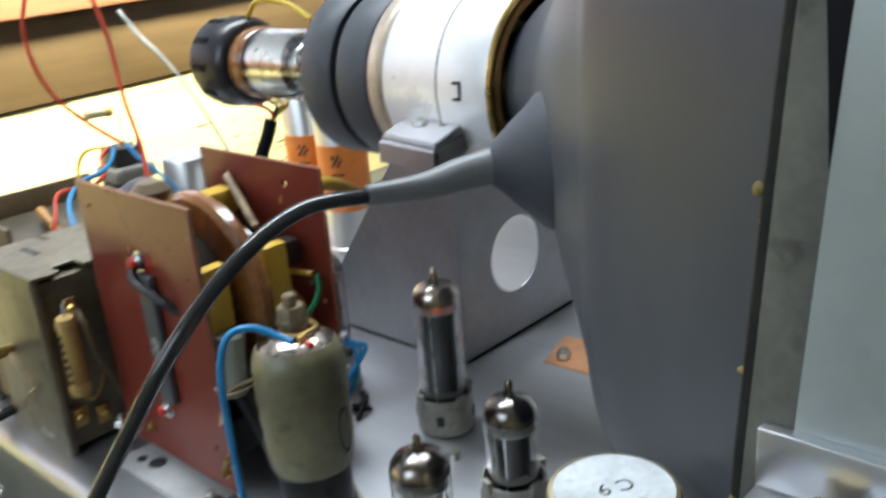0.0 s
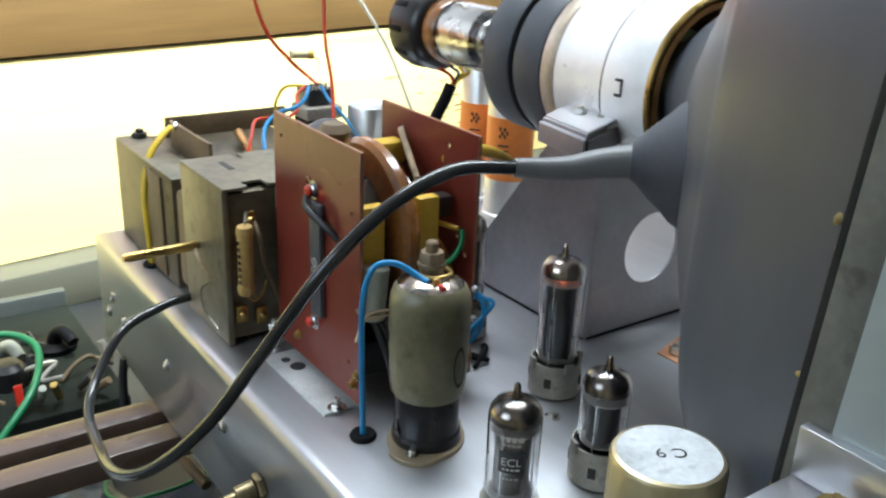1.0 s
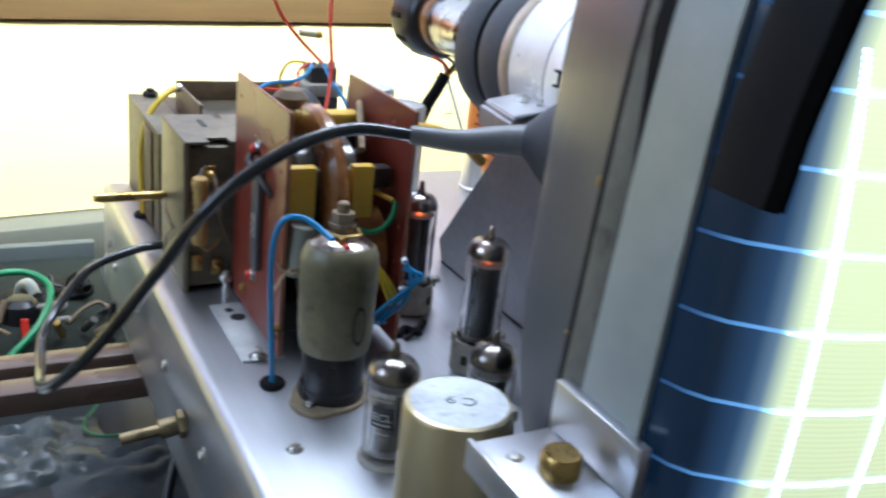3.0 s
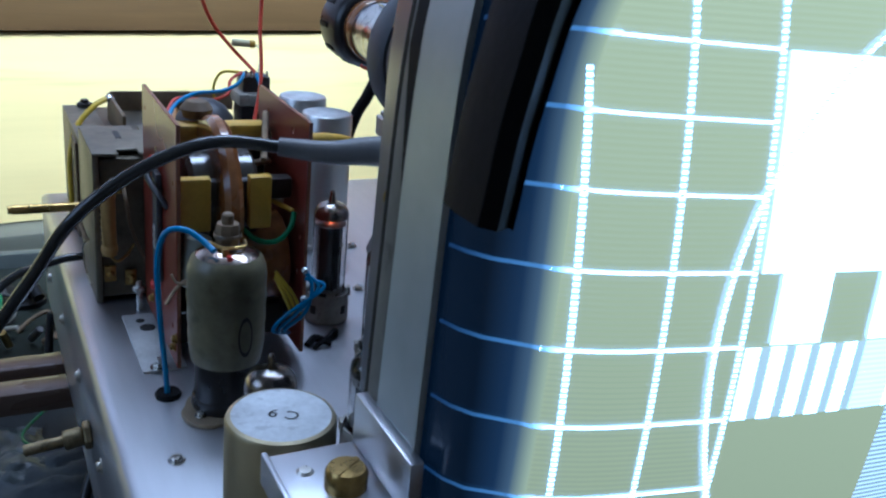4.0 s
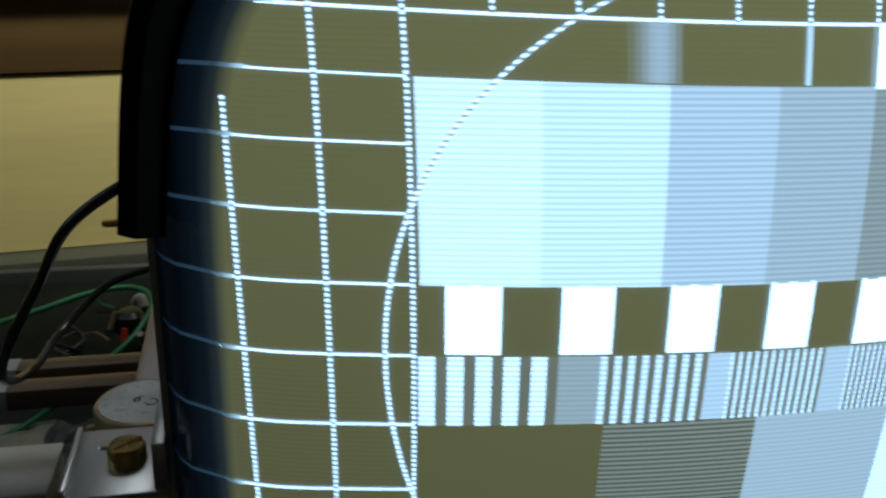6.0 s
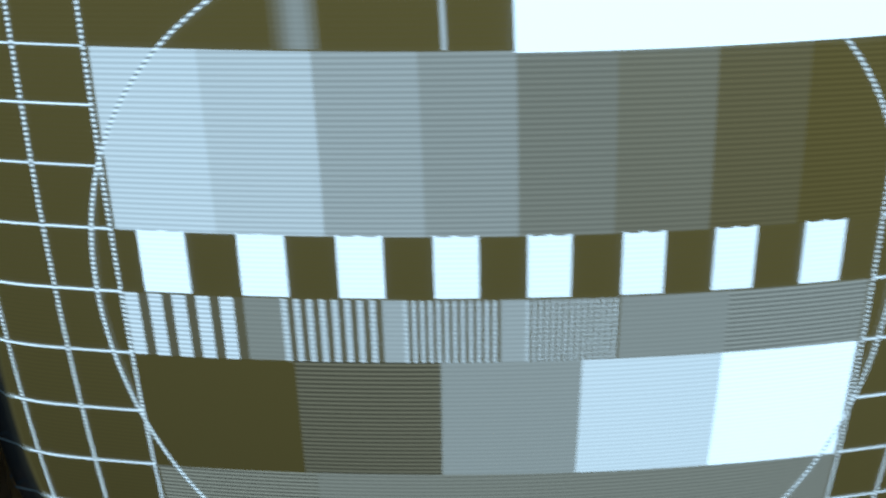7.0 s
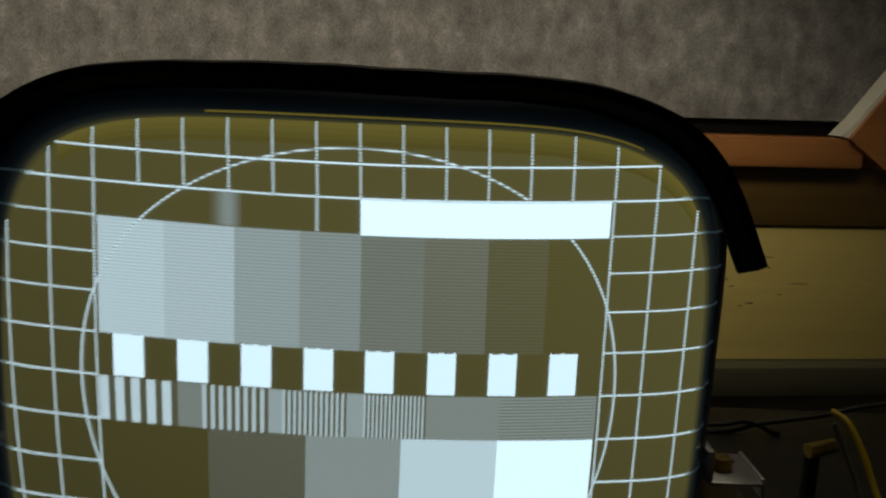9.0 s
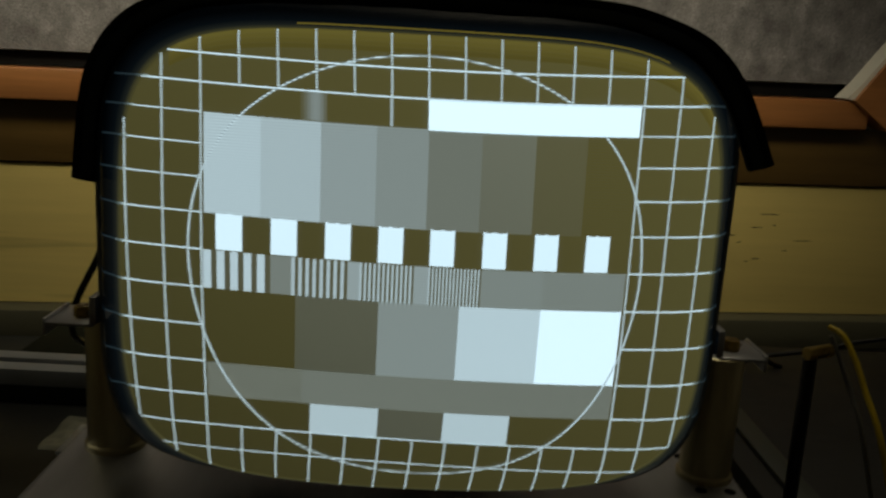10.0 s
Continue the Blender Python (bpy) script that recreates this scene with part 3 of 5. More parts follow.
A0, A1 = radians(23), radians(166)
prof = [(0.1960, 0.1535, 0.033), (0.2035, 0.1612, 0.0265), (0.2085, 0.1662, 0.0275), (0.2095, 0.1675, 0.038), (0.2080, 0.1660, 0.0470), (0.2030, 0.1608, 0.0480), (0.2008, 0.1582, 0.0455), (0.1965, 0.1540, 0.0385), (0.1960, 0.1535, 0.031)]
part("rubber_strip", open_loft([strip_ring(hx, hz, y, A0, A1) for hx, hz, y in prof]), RUBBER, tube, "black rubber strip hugging the top of the rim")

# ---- the test card, laid on the curved face ----
PH = {}


def phosphor(level, lines=0.06):
    key = (level, lines)
    if key not in PH:
        dark = Vector(DARK)
        white = Vector(WHITE)
        c = dark.lerp(white, level)
        s = max(c)
        PH[key] = glow("phosphor_lit", tuple(v / s for v in c), s, lines, level < 0.07)
    return PH[key]


SWEEP_X = ((7.20, -1.20, -1.47, 0.87, -1.13), (169.11, 0.74, 1.00, 1.38), (-10.07, -0.52, 3.64), (9.31, 2.34), (3.50,))
SWEEP_Z = ((3.88, 137.56, -19.40, -13.46, 10.66), (-1.40, 1.85, -0.72, 0.70), (-0.08, 6.13, -1.15), (0.71, -0.29), (-0.37,))


def sweep_error(rows, i, j):
    def at(v):
        return sum(c * (i / 8) ** a * (v / 6) ** b for a, row in enumerate(rows) for b, c in enumerate(row)) / 1000

    k = max(-6.0, min(6.0, j))
    return at(k) + (j - k) * (at(k + 0.25) - at(k - 0.25)) * 2


def scan(i, j):
    """Where a point of the pattern lands on the face: the sweep is uneven and a little skewed, in millimetres from the tube's middle."""
    return sweep_error(SWEEP_X, i, j), CZ + sweep_error(SWEEP_Z, i, j)


def patch(x0, x1, z0, z1, lift=0.0006, step=0.006):
    """A patch of the picture, in pattern squares from the middle."""
    bm = bmesh.new()
    nx, nz = max(1, int(abs(x1 - x0) * U / step)), max(1, int(abs(z1 - z0) * U / step))
    g = []
    for j in range(nz + 1):
        row = []
        for i in range(nx + 1):
            x, z = scan(x0 + (x1 - x0) * i / nx, z0 + (z1 - z0) * j / nz)
            row.append(bm.verts.new((x, face_y(x, z) - lift, z)))
        g.append(row)
    for j in range(nz):
        for i in range(nx):
            bm.faces.new((g[j][i], g[j][i + 1], g[j + 1][i + 1], g[j + 1][i]))
    return bm


def inside(i, j):
    x, z = scan(i, j)
    return (abs(x - GX) / 0.1885) ** 4.7 + (abs(z - GZ) / 0.1450) ** 4.7 < 1


LINE = 0.042    # half a grid line's width, in squares


def reach(i, j, di, dj):
    """How far a line runs from (i, j) before it leaves the glass."""
    k = 0.0
    while inside(i + di * k, j + dj * k) and k < 9.4:
        k += 0.04
    return k


def grid_mesh():
    bms, level = [], []
    for i in range(-8, 9):
        top, foot = reach(i, 0, 0, 1), -reach(i, 0, 0, -1)
        runs = [(foot, top)] if abs(i) >= 6 else [(5.0, top), (foot, -5.0)]
        for a, b in runs:
            bms.append(patch(i - LINE * 0.66, i + LINE * 0.66, a, b, 0.0005))
    for j in range(-6, 7):
        west, east = -reach(0, j, -1, 0), reach(0, j, 1, 0)
        w = LINE * (0.62 if j >= 5 else 0.40)
        if abs(j) >= 5:
            level.append(patch(west, east, j - w, j + w, 0.0005))
        else:
            level.append(patch(west, -6, j - w, j + w, 0.0005))
            level.append(patch(6, east, j - w, j + w, 0.0005))
    return bms, level


UPRIGHT, LEVEL = grid_mesh()
for bm in UPRIGHT:
    part("grid_line", bm, phosphor(0.40, 0.92), tube)
for bm in LEVEL:
    part("grid_line", bm, phosphor(0.80, 0.1), tube)
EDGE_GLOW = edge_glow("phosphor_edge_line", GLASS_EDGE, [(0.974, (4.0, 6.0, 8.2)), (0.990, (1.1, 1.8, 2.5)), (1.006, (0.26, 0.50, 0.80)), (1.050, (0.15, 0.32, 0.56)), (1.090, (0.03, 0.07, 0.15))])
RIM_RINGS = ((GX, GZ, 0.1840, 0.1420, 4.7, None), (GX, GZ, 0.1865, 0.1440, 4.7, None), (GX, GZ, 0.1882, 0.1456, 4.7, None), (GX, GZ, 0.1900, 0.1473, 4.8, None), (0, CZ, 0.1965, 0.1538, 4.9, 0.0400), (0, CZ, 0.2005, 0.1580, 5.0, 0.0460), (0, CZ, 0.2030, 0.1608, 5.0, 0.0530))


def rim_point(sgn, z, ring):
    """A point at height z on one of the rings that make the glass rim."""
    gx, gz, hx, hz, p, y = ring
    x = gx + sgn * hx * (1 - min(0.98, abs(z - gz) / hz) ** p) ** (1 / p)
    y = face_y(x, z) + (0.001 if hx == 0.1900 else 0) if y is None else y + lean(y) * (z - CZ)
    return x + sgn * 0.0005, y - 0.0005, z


# line ends seen through the rim glass, painted as emissive strips
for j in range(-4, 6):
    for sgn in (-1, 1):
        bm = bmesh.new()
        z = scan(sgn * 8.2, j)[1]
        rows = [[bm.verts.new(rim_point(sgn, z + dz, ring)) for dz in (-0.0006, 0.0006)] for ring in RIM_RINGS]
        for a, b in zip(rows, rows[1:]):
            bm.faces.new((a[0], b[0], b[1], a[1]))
        part("edge_line", bm, EDGE_GLOW, tube, "painted blue end of a screen line on the glass edge")
circle = bmesh.new()
prev = None
for k in range(0, 181):
    a = 2 * math.pi * k / 180
    pair = []
    for rr in (6.320, 6.375):
        x, z = scan(rr * math.cos(a), rr * 1.018 * math.sin(a))
        pair.append(circle.verts.new((x, face_y(x, z) - 0.0011, z)))
    if prev:
        circle.faces.new((prev[0], pair[0], pair[1], prev[1]))
    prev = pair
part("circle_line", circle, phosphor(0.48, 0.75), tube, "thin white circle of the test card")

PANEL_L, PANEL_R = -5.92, 5.92


def lit(x0, x1, z0, z1, level, lines=0.06, name="picture_patch", lift=0.0008):
    return part(name, patch(x0, x1, z0, z1, lift), phosphor(level, lines), tube)


# grey steps, with a brighter fringe along their foot
GREYS = [0.46, 0.39, 0.24, 0.18, 0.095, 0.060, 0.016, 0.0]
EDGES = (PANEL_L, -4.455, -2.885, -1.40, 0.02, 1.515, 3.045, 4.50, PANEL_R)
for k, g in enumerate(GREYS):
    lit(EDGES[k], EDGES[k + 1], 1.0, 4, g, 0.16, "grey_step")
lit(0, 5.92, 3.97, 4.97, 1.0, 0.0, "white_bar", 0.0014)
for k, g in enumerate((0.02, 0.05, 0.10, 0.15, 0.17, 0.16, 0.11, 0.05)):
    lit(-3.42 + 0.085 * k, -3.42 + 0.085 * (k + 1), 4.03, 4.96, g, 0.05)
lit(-1.05, -0.97, 4.02, 4.96, 0.33, 0.05)
for k in range(8):
    x = -5.62 + k * 1.445 + max(0, k - 4) * 0.060
    lit(x, x + 0.69, 0.03, 1.02, 0.85, 0.07, "white_block")
# frequency gratings: the coarsest first, with plain greys between them
for x0, x1, count, share in ((-5.95, -4.18, 5, 0.58), (-3.62, -2.10, 8, 0.50), (-1.77, -0.26, 12, 0.50), (0.15, 1.67, 15, 0.48)):
    lit(x0, x1, -1, 0, 0.03, 0.0, "grating_ground")
    pitch = (x1 - x0) / count
    for k in range(count):
        lit(x0 + k * pitch, x0 + (k + share) * pitch, -1, 0, 0.50 if count < 6 else 0.40, 0.30, "grating_bar", 0.0010)
for x0, x1, g in ((-4.18, -3.62, 0.13), (-2.10, -1.77, 0.26), (-0.26, 0.15, 0.24)):
    lit(x0, x1, -1, 0, g, 0.1, "grating_ground")
lit(1.67, 3.5, -1, 0, 0.155, 0.08, "grating_ground")
lit(3.5, PANEL_R, -1, 0, 0.14, 0.42, "grating_ground")
LOWER = (-5.95, -3.50, -1.22, 1.08, 3.48, 5.90)
for k, (g, lines) in enumerate(((0.0, 0.0), (0.045, 0.55), (0.185, 0.10), (0.52, 0.12), (0.92, 0.08))):
    lit(LOWER[k], LOWER[k + 1], -3, -1, g, lines, "lower_step")
lit(PANEL_L, -3.3, -4, -3, 0.085, 0.6, "lined_band")
lit(-3.3, PANEL_R, -4, -3, 0.10, 0.25, "lined_band")
for a, b, g in ((-3.05, -1.08, 0.45), (-1.08, 0.86, 0.05), (0.86, 2.86, 0.47)):
    lit(a, b, -4.97, -4, g, 0.12, "foot_block")


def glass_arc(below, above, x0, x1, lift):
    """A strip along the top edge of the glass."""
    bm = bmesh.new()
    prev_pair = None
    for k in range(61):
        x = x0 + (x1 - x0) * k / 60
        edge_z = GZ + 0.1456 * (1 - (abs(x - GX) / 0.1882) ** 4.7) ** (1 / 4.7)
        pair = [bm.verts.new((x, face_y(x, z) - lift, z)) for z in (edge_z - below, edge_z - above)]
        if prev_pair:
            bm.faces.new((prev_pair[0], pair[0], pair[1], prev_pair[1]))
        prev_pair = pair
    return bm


# scattered light and a reflection in the glass, painted as emissive strips
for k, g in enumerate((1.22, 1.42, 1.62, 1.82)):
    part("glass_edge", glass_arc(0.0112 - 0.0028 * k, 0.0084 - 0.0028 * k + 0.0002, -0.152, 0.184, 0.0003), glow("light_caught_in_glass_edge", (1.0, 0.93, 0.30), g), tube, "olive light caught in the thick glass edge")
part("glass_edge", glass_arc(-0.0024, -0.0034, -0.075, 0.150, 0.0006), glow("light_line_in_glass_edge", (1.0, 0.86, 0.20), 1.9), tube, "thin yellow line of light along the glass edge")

# ---- anode connection ----
cap_at, cap_to = Vector((-0.1130, 0.2360, 0.1765)), Vector((-0.1270, 0.2505, 0.1765))
d = (cap_to - cap_at).normalized()
m = Matrix.Translation(cap_at) @ d.to_track_quat("Z", "Y").to_matrix().to_4x4()
hv = thing("anode_lead", "black high voltage cable with grey sleeve and rubber anode cup", "cable")
cup = lathe([(0.0, 0.002), (0.0310, -0.006), (0.0310, -0.003), (0.0288, 0.001), (0.0235, 0.006), (0.0180, 0.0125), (0.0125, 0.0180), (0.0092, 0.0220), (0.0, 0.023)], 48, m)
part("anode_cup", cup, RUBBER_GREY, hv, "dark grey rubber suction cup")
SL = [(-0.1250, 0.2485, 0.1765), (-0.141, 0.2590, 0.1745), (-0.158, 0.266, 0.1725), (-0.181, 0.276, 0.1735)]
part("sleeve", sweep(SL, 0.007, 16, 8, radii=(0.0086, 0.0046)), SLEEVE, hv, "grey plastic sleeve")
LEAD = [(-0.1780, 0.2752, 0.1731), (-0.2115, 0.2814, 0.1750), (-0.2448, 0.2829, 0.1632), (-0.2765, 0.2847, 0.1392), (-0.2974, 0.2989, 0.1026), (-0.3231, 0.3162, 0.0580), (-0.3413, 0.3527, 0.0173), (-0.3477, 0.4016, -0.0124),
        (-0.3443, 0.4521, -0.0270), (-0.3359, 0.5078, -0.0246), (-0.3032, 0.5475, -0.0015), (-0.2686, 0.5599, 0.0075), (-0.2450, 0.5640, 0.0090), (-0.230, 0.578, 0.0060)]
part("lead", sweep(LEAD, 0.0033, 14, 10), CABLE, hv, "glossy black cable")

# ---- yoke on the neck ----
N = Matrix.Translation((0, -0.050, AX)) @ ALONG_Y
yoke = thing("deflection_yoke", "white metal deflection yoke with dark rings on the tube neck", "deflection yoke")
part("shell", lathe([(0.0545, 0.3625), (0.0572, 0.3625), (0.0578, 0.3640), (0.0574, 0.381), (0.0572, 0.398), (0.0560, 0.400), (0.0545, 0.402), (0.0545, 0.452), (0.0530, 0.458), (0.040, 0.458)], 64, N), WHITE_YOKE, yoke, "white metal cylinder")
part("lip", lathe([(0.0545, 0.3622), (0.0550, 0.3602), (0.0572, 0.3600), (0.0580, 0.3612), (0.0578, 0.3628)], 64, N), BRASS, yoke, "dull yellow edge of the shell")
# black skin paints the shade inside the open shell
part("liner", lathe([(0.0544, 0.3630), (0.0544, 0.400), (0.0540, 0.402)], 64, N), RUBBER, yoke, "black skin painting the shade inside the shell")
part("winding", lathe([(0.0541, 0.3660), (0.0528, 0.3600), (0.0500, 0.3590), (0.0460, 0.3660), (0.0400, 0.3800), (0.0340, 0.3900)], 64, N), COPPER, yoke, "copper winding inside the flare")
part("stain_ring", lathe([(0.0546, 0.4450), (0.05475, 0.4452), (0.05475, 0.4578), (0.0546, 0.4580)], 64, N), surface("tan_stained_metal", (0.60, 0.50, 0.42), 0.4, 0.3, 0.25, 40, 0.1, second=(0.38, 0.28, 0.2)), yoke, "tan stained end of the shell")
part("trim_ring", lathe([(0.0552, 0.446), (0.0560, 0.448), (0.0560, 0.451), (0.0552, 0.453)], 64, N), surface("cream_varnish_ring", (0.55, 0.46, 0.34), 0.4, 0.2, 0.2, 40, 0.1), yoke, "thin cream ring")
part("front_disc", lathe([(0.028, 0.460), (0.054, 0.460), (0.0555, 0.463), (0.0555, 0.484), (0.054, 0.487), (0.028, 0.487)], 64, N), DISC_GREY, yoke, "dark slate ring")
part("gap_disc", lathe([(0.028, 0.487), (0.050, 0.487), (0.050, 0.493), (0.028, 0.493)], 64, N), RUBBER, yoke)
part("rear_disc", lathe([(0.028, 0.493), (0.054, 0.493), (0.0560, 0.496), (0.0560, 0.519), (0.054, 0.522), (0.028, 0.522)], 64, N), DISC_GREY, yoke, "dark slate ring")
part("groove", lathe([(0.0560, 0.3985), (0.0563, 0.3990), (0.0563, 0.4005), (0.0560, 0.4010)], 64, N), INK, yoke, "dark groove round the shell")
for z in (0.0075, -0.0015):
    part("slot", box((-0.0585, 0.3310, AX + z - 0.0008), (-0.0562, 0.3362, AX + z + 0.0008), 0.0003), INK, yoke, "small dark slot")
part("slot", box((-0.0585, 0.3308, AX - 0.0015), (-0.0566, 0.3317, AX + 0.0075), 0.0002), INK, yoke, "small dark slot")

stand = thing("yoke_stand", "bent grey sheet metal stand under the deflection yoke", "stand")
side = plate([(0.372, 0.0), (0.504, 0.0), (0.512, 0.018), (0.412, 0.150), (0.372, 0.150)], 0.0018)
side.transform(Matrix(((0, 0, 1, -0.0268), (1, 0, 0, 0), (0, 1, 0, 0), (0, 0, 0, 1))))
part("side_plate", side, ALU_DULL, stand)
front = plate([(-0.025, 0.0), (0.110, 0.0), (0.110, 0.150), (-0.025, 0.150)], 0.0018, None, 0, [(0.033, 0.060, 0.027)])
front.transform(Matrix(((1, 0, 0, 0), (0, 0, -1, 0.3735), (0, 1, 0, 0), (0, 0, 0, 1))))
part("front_plate", front, ALU_DULL, stand, "sheet with a round hole")
# black strips paint the shade where the sheets meet the chassis
part("base_gap", box((-0.0276, 0.3726, 0.0), (-0.0240, 0.5030, 0.0013)), RUBBER, stand, "black strip painting the shade under the sheet")
part("base_gap", box((-0.0240, 0.3708, 0.0), (0.1090, 0.3724, 0.0013)), RUBBER, stand, "black strip painting the shade under the sheet")
clamp = thing("yoke_clamp", "folded aluminium clamp bracket with bolt beside the yoke", "bracket")
part("clamp_plate", plate([(-0.0940, 0.3180), (-0.0500, 0.3370), (-0.0500, 0.3820), (-0.0870, 0.3630)], 0.0022, Matrix.Translation((0, 0, 0.1698)), 0.0006), ALU, clamp)
part("clamp_lip", plate([(-0.0975, 0.3165), (-0.0942, 0.3180), (-0.0872, 0.3640), (-0.0905, 0.3650)], 0.0125, Matrix.Translation((0, 0, 0.1555)), 0.0008), ALU_DULL, clamp)
part("clamp_fold", plate([(-0.0950, 0.3172), (-0.0936, 0.3180), (-0.0866, 0.3635), (-0.0880, 0.3640)], 0.0040, Matrix.Translation((0, 0, 0.1665)), 0.0004), ALU_DULL, clamp)
# aluminium end given the dark ferrite material to paint its shade
part("clamp_front", plate([(-0.0945, 0.3165), (-0.0480, 0.3365), (-0.0480, 0.3385), (-0.0945, 0.3185)], 0.0110, Matrix.Translation((0, 0, 0.1555)), 0.0003), FERRITE, clamp, "folded aluminium end, dark to paint its shade")
part("bolt", join(rod((-0.0655, 0.3560, 0.1720), (-0.0655, 0.3560, 0.1757), 0.0046, 6), rod((-0.0655, 0.3560, 0.1757), (-0.0655, 0.3560, 0.1767), 0.0026)), TIN, clamp)
part("rivet", lathe([(0, 0.1720), (0.0026, 0.1720), (0.0020, 0.1728), (0, 0.1731)], 14, Matrix.Translation((-0.0605, 0.3430, 0))), TIN, clamp)
part("clamp_post", box((-0.0760, 0.3420, 0.1495), (-0.0220, 0.3720, 0.1560), 0.0008), ALU_DULL, clamp)
part("clamp_riser", box((-0.0740, 0.3440, 0.1562), (-0.0520, 0.3650, 0.1696), 0.0008), ALU_DULL, clamp)


# ---- corner brackets that carry the tube ----
def corner_bracket(sign):
    b = thing("corner_bracket", "bent aluminium corner bracket with brass screw fixed to the tube rim", "bracket", group="tube corner brackets")
    X = lambda a, c: (min(sign * a, sign * c), max(sign * a, sign * c))
    x0, x1 = X(0.240, 0.2085)
    part("bracket_plate", box((x0, 0.048, 0.1195), (x1, 0.092, 0.1215), 0.0006), ALU, b)
    x0, x1 = X(0.2105, 0.2058)
    part("bracket_flange", box((x0, 0.048, 0.1215), (x1, 0.092, 0.1400), 0.0006), ALU, b)
    x0, x1 = X(0.2420, 0.2400)
    part("bracket_lip", box((x0, 0.050, 0.1120), (x1, 0.092, 0.1235), 0.0006), ALU, b)
    cx = sign * 0.2215
    s = join(lathe([(0, 0.1215), (0.0068, 0.1215), (0.0068, 0.127), (0.0058, 0.1285), (0, 0.1287)], 28), box((-0.0058, -0.0009, 0.1284), (0.0058, 0.0009, 0.1290)))
    s.transform(Matrix.Translation((cx, 0.069, 0)) @ Matrix.Rotation(0.6, 4, "Z"))
    part("brass_screw", s, BRASS, b, "slotted brass screw")
    part("rivet", lathe([(0, 0.1215), (0.003, 0.1215), (0.002, 0.1225), (0, 0.1227)], 16, Matrix.Translation((sign * 0.231, 0.080, 0))), TIN, b)
    return b


corner_bracket(-1)
corner_bracket(1)

# ---- valves ----


def lettering(words, size):
    """The words as a flat mesh round the origin."""
    curve = bpy.data.curves.new("lettering", "FONT")
    curve.body, curve.size, curve.align_x, curve.align_y = words, size, "CENTER", "CENTER"
    source = new("lettering_source", curve)
    bpy.context.view_layer.update()
    me = bpy.data.meshes.new_from_object(source.evaluated_get(bpy.context.evaluated_depsgraph_get()))
    bpy.data.objects.remove(source)
    return me


def small_valve(x, y, tip, skirt, r=0.0112, glow_z=None, printed=False, label="", metal=None):
    v = thing("valve", label, "valve", (x, y, 0), "small glass valves")
    foot = 0.020 if skirt else 0.004
    top = tip - 0.009
    part("socket", lathe([(0, 0), (r + 0.002, 0), (r + 0.002, 0.0018), (r + 0.001, 0.0025), (r + 0.001, foot), (0, foot)], 32), BAKELITE if skirt else SKIRT, v, "valve socket")
    if skirt:
        wall = lathe([(r + 0.0020, 0.001), (r + 0.0034, 0.001), (r + 0.0034, 0.016), (r + 0.0026, 0.019), (r + 0.0030, 0.0225), (r + 0.0018, 0.0225), (r + 0.0020, 0.001)], 36)
        sk = part("skirt", wall, SKIRT, v, "worn grey metal valve holder skirt")
        for a in (0.6, 2.2, 3.7, 5.2):
            c = box((r + 0.0026, -0.0022, 0.008), (r + 0.0037, 0.0022, 0.0145), 0.0003)
            c.transform(Matrix.Rotation(a, 4, "Z"))
            part("slot", c, INK, sk)
        for a in (1.4, 2.9, 4.5, 6.0):
            c = box((r + 0.0020, -0.0030, 0.019), (r + 0.0042, 0.0030, 0.0255), 0.0005)
            c.transform(Matrix.Rotation(a, 4, "Z"))
            part("spring_tab", c, SKIRT, sk)
    env = [(r - 0.0016, foot), (r, foot + 0.003), (r, top - 0.0085), (r - 0.0008, top - 0.005), (r - 0.0032, top - 0.0018), (r - 0.0068, top - 0.0002), (0.0024, top + 0.001)]
    inner = [(max(0.0008, a - 0.0007), b - 0.0004) for a, b in env[::-1]]
    part("glass_envelope", lathe(env + inner, 40), VALVE_GLASS, v, "clear glass envelope")
    dome = [(r - 0.0011, top - 0.0112), (r - 0.0011, top - 0.0088), (r - 0.0018, top - 0.0058), (r - 0.0042, top - 0.0026), (r - 0.0076, top - 0.0011), (0.0, top - 0.0008)]
    part("getter", lathe(dome, 40), GETTER, v, "silvery brown getter film under the dome")
    part("tip", lathe([(0.0030, top - 0.0008), (0.0026, top + 0.002), (0.0020, top + 0.0045), (0.0017, tip - 0.0012), (0.0009, tip - 0.0002), (0, tip)], 16), GETTER, v, "pinched glass tip")
    lo, hi = foot + 0.005, top - 0.0175
    an = lathe([(0, lo), (r * 0.70, lo), (r * 0.73, lo + 0.001), (r * 0.73, hi - 0.001), (r * 0.70, hi), (0, hi)], 20)
    an.transform(Matrix.Diagonal((1.0, 0.78, 1, 1)))
    metal = metal or PLATE_DARK
    part("anode", an, metal, v, "metal anode")
    for a in (0.0, math.pi):
        part("anode_wing", box((-0.0004, 0.0072, lo), (0.0004, 0.0098, hi)), metal, v).matrix_local = Matrix.Rotation(a, 4, "Z")
    for z in (lo - 0.0016, hi + 0.0012):
        part("mica_disc", lathe([(0, z), (r - 0.0014, z), (r - 0.0014, z + 0.0006), (0, z + 0.0006)], 28), MICA, v, "pale mica spacer")
    for a in (0.3, 1.9, 3.5, 5.1):
        part("support_wire", rod((0.82 * r * math.cos(a), 0.82 * r * math.sin(a), foot), (0.82 * r * math.cos(a), 0.82 * r * math.sin(a), hi + 0.004), 0.0004, 6), TIN, v)
    if glow_z:
        part("heater", lathe([(0, hi + 0.0020), (0.0012, hi + 0.0022), (0.0012, hi + 0.0046), (0, hi + 0.0050)], 12), HEATER, v, "glowing orange heater end")
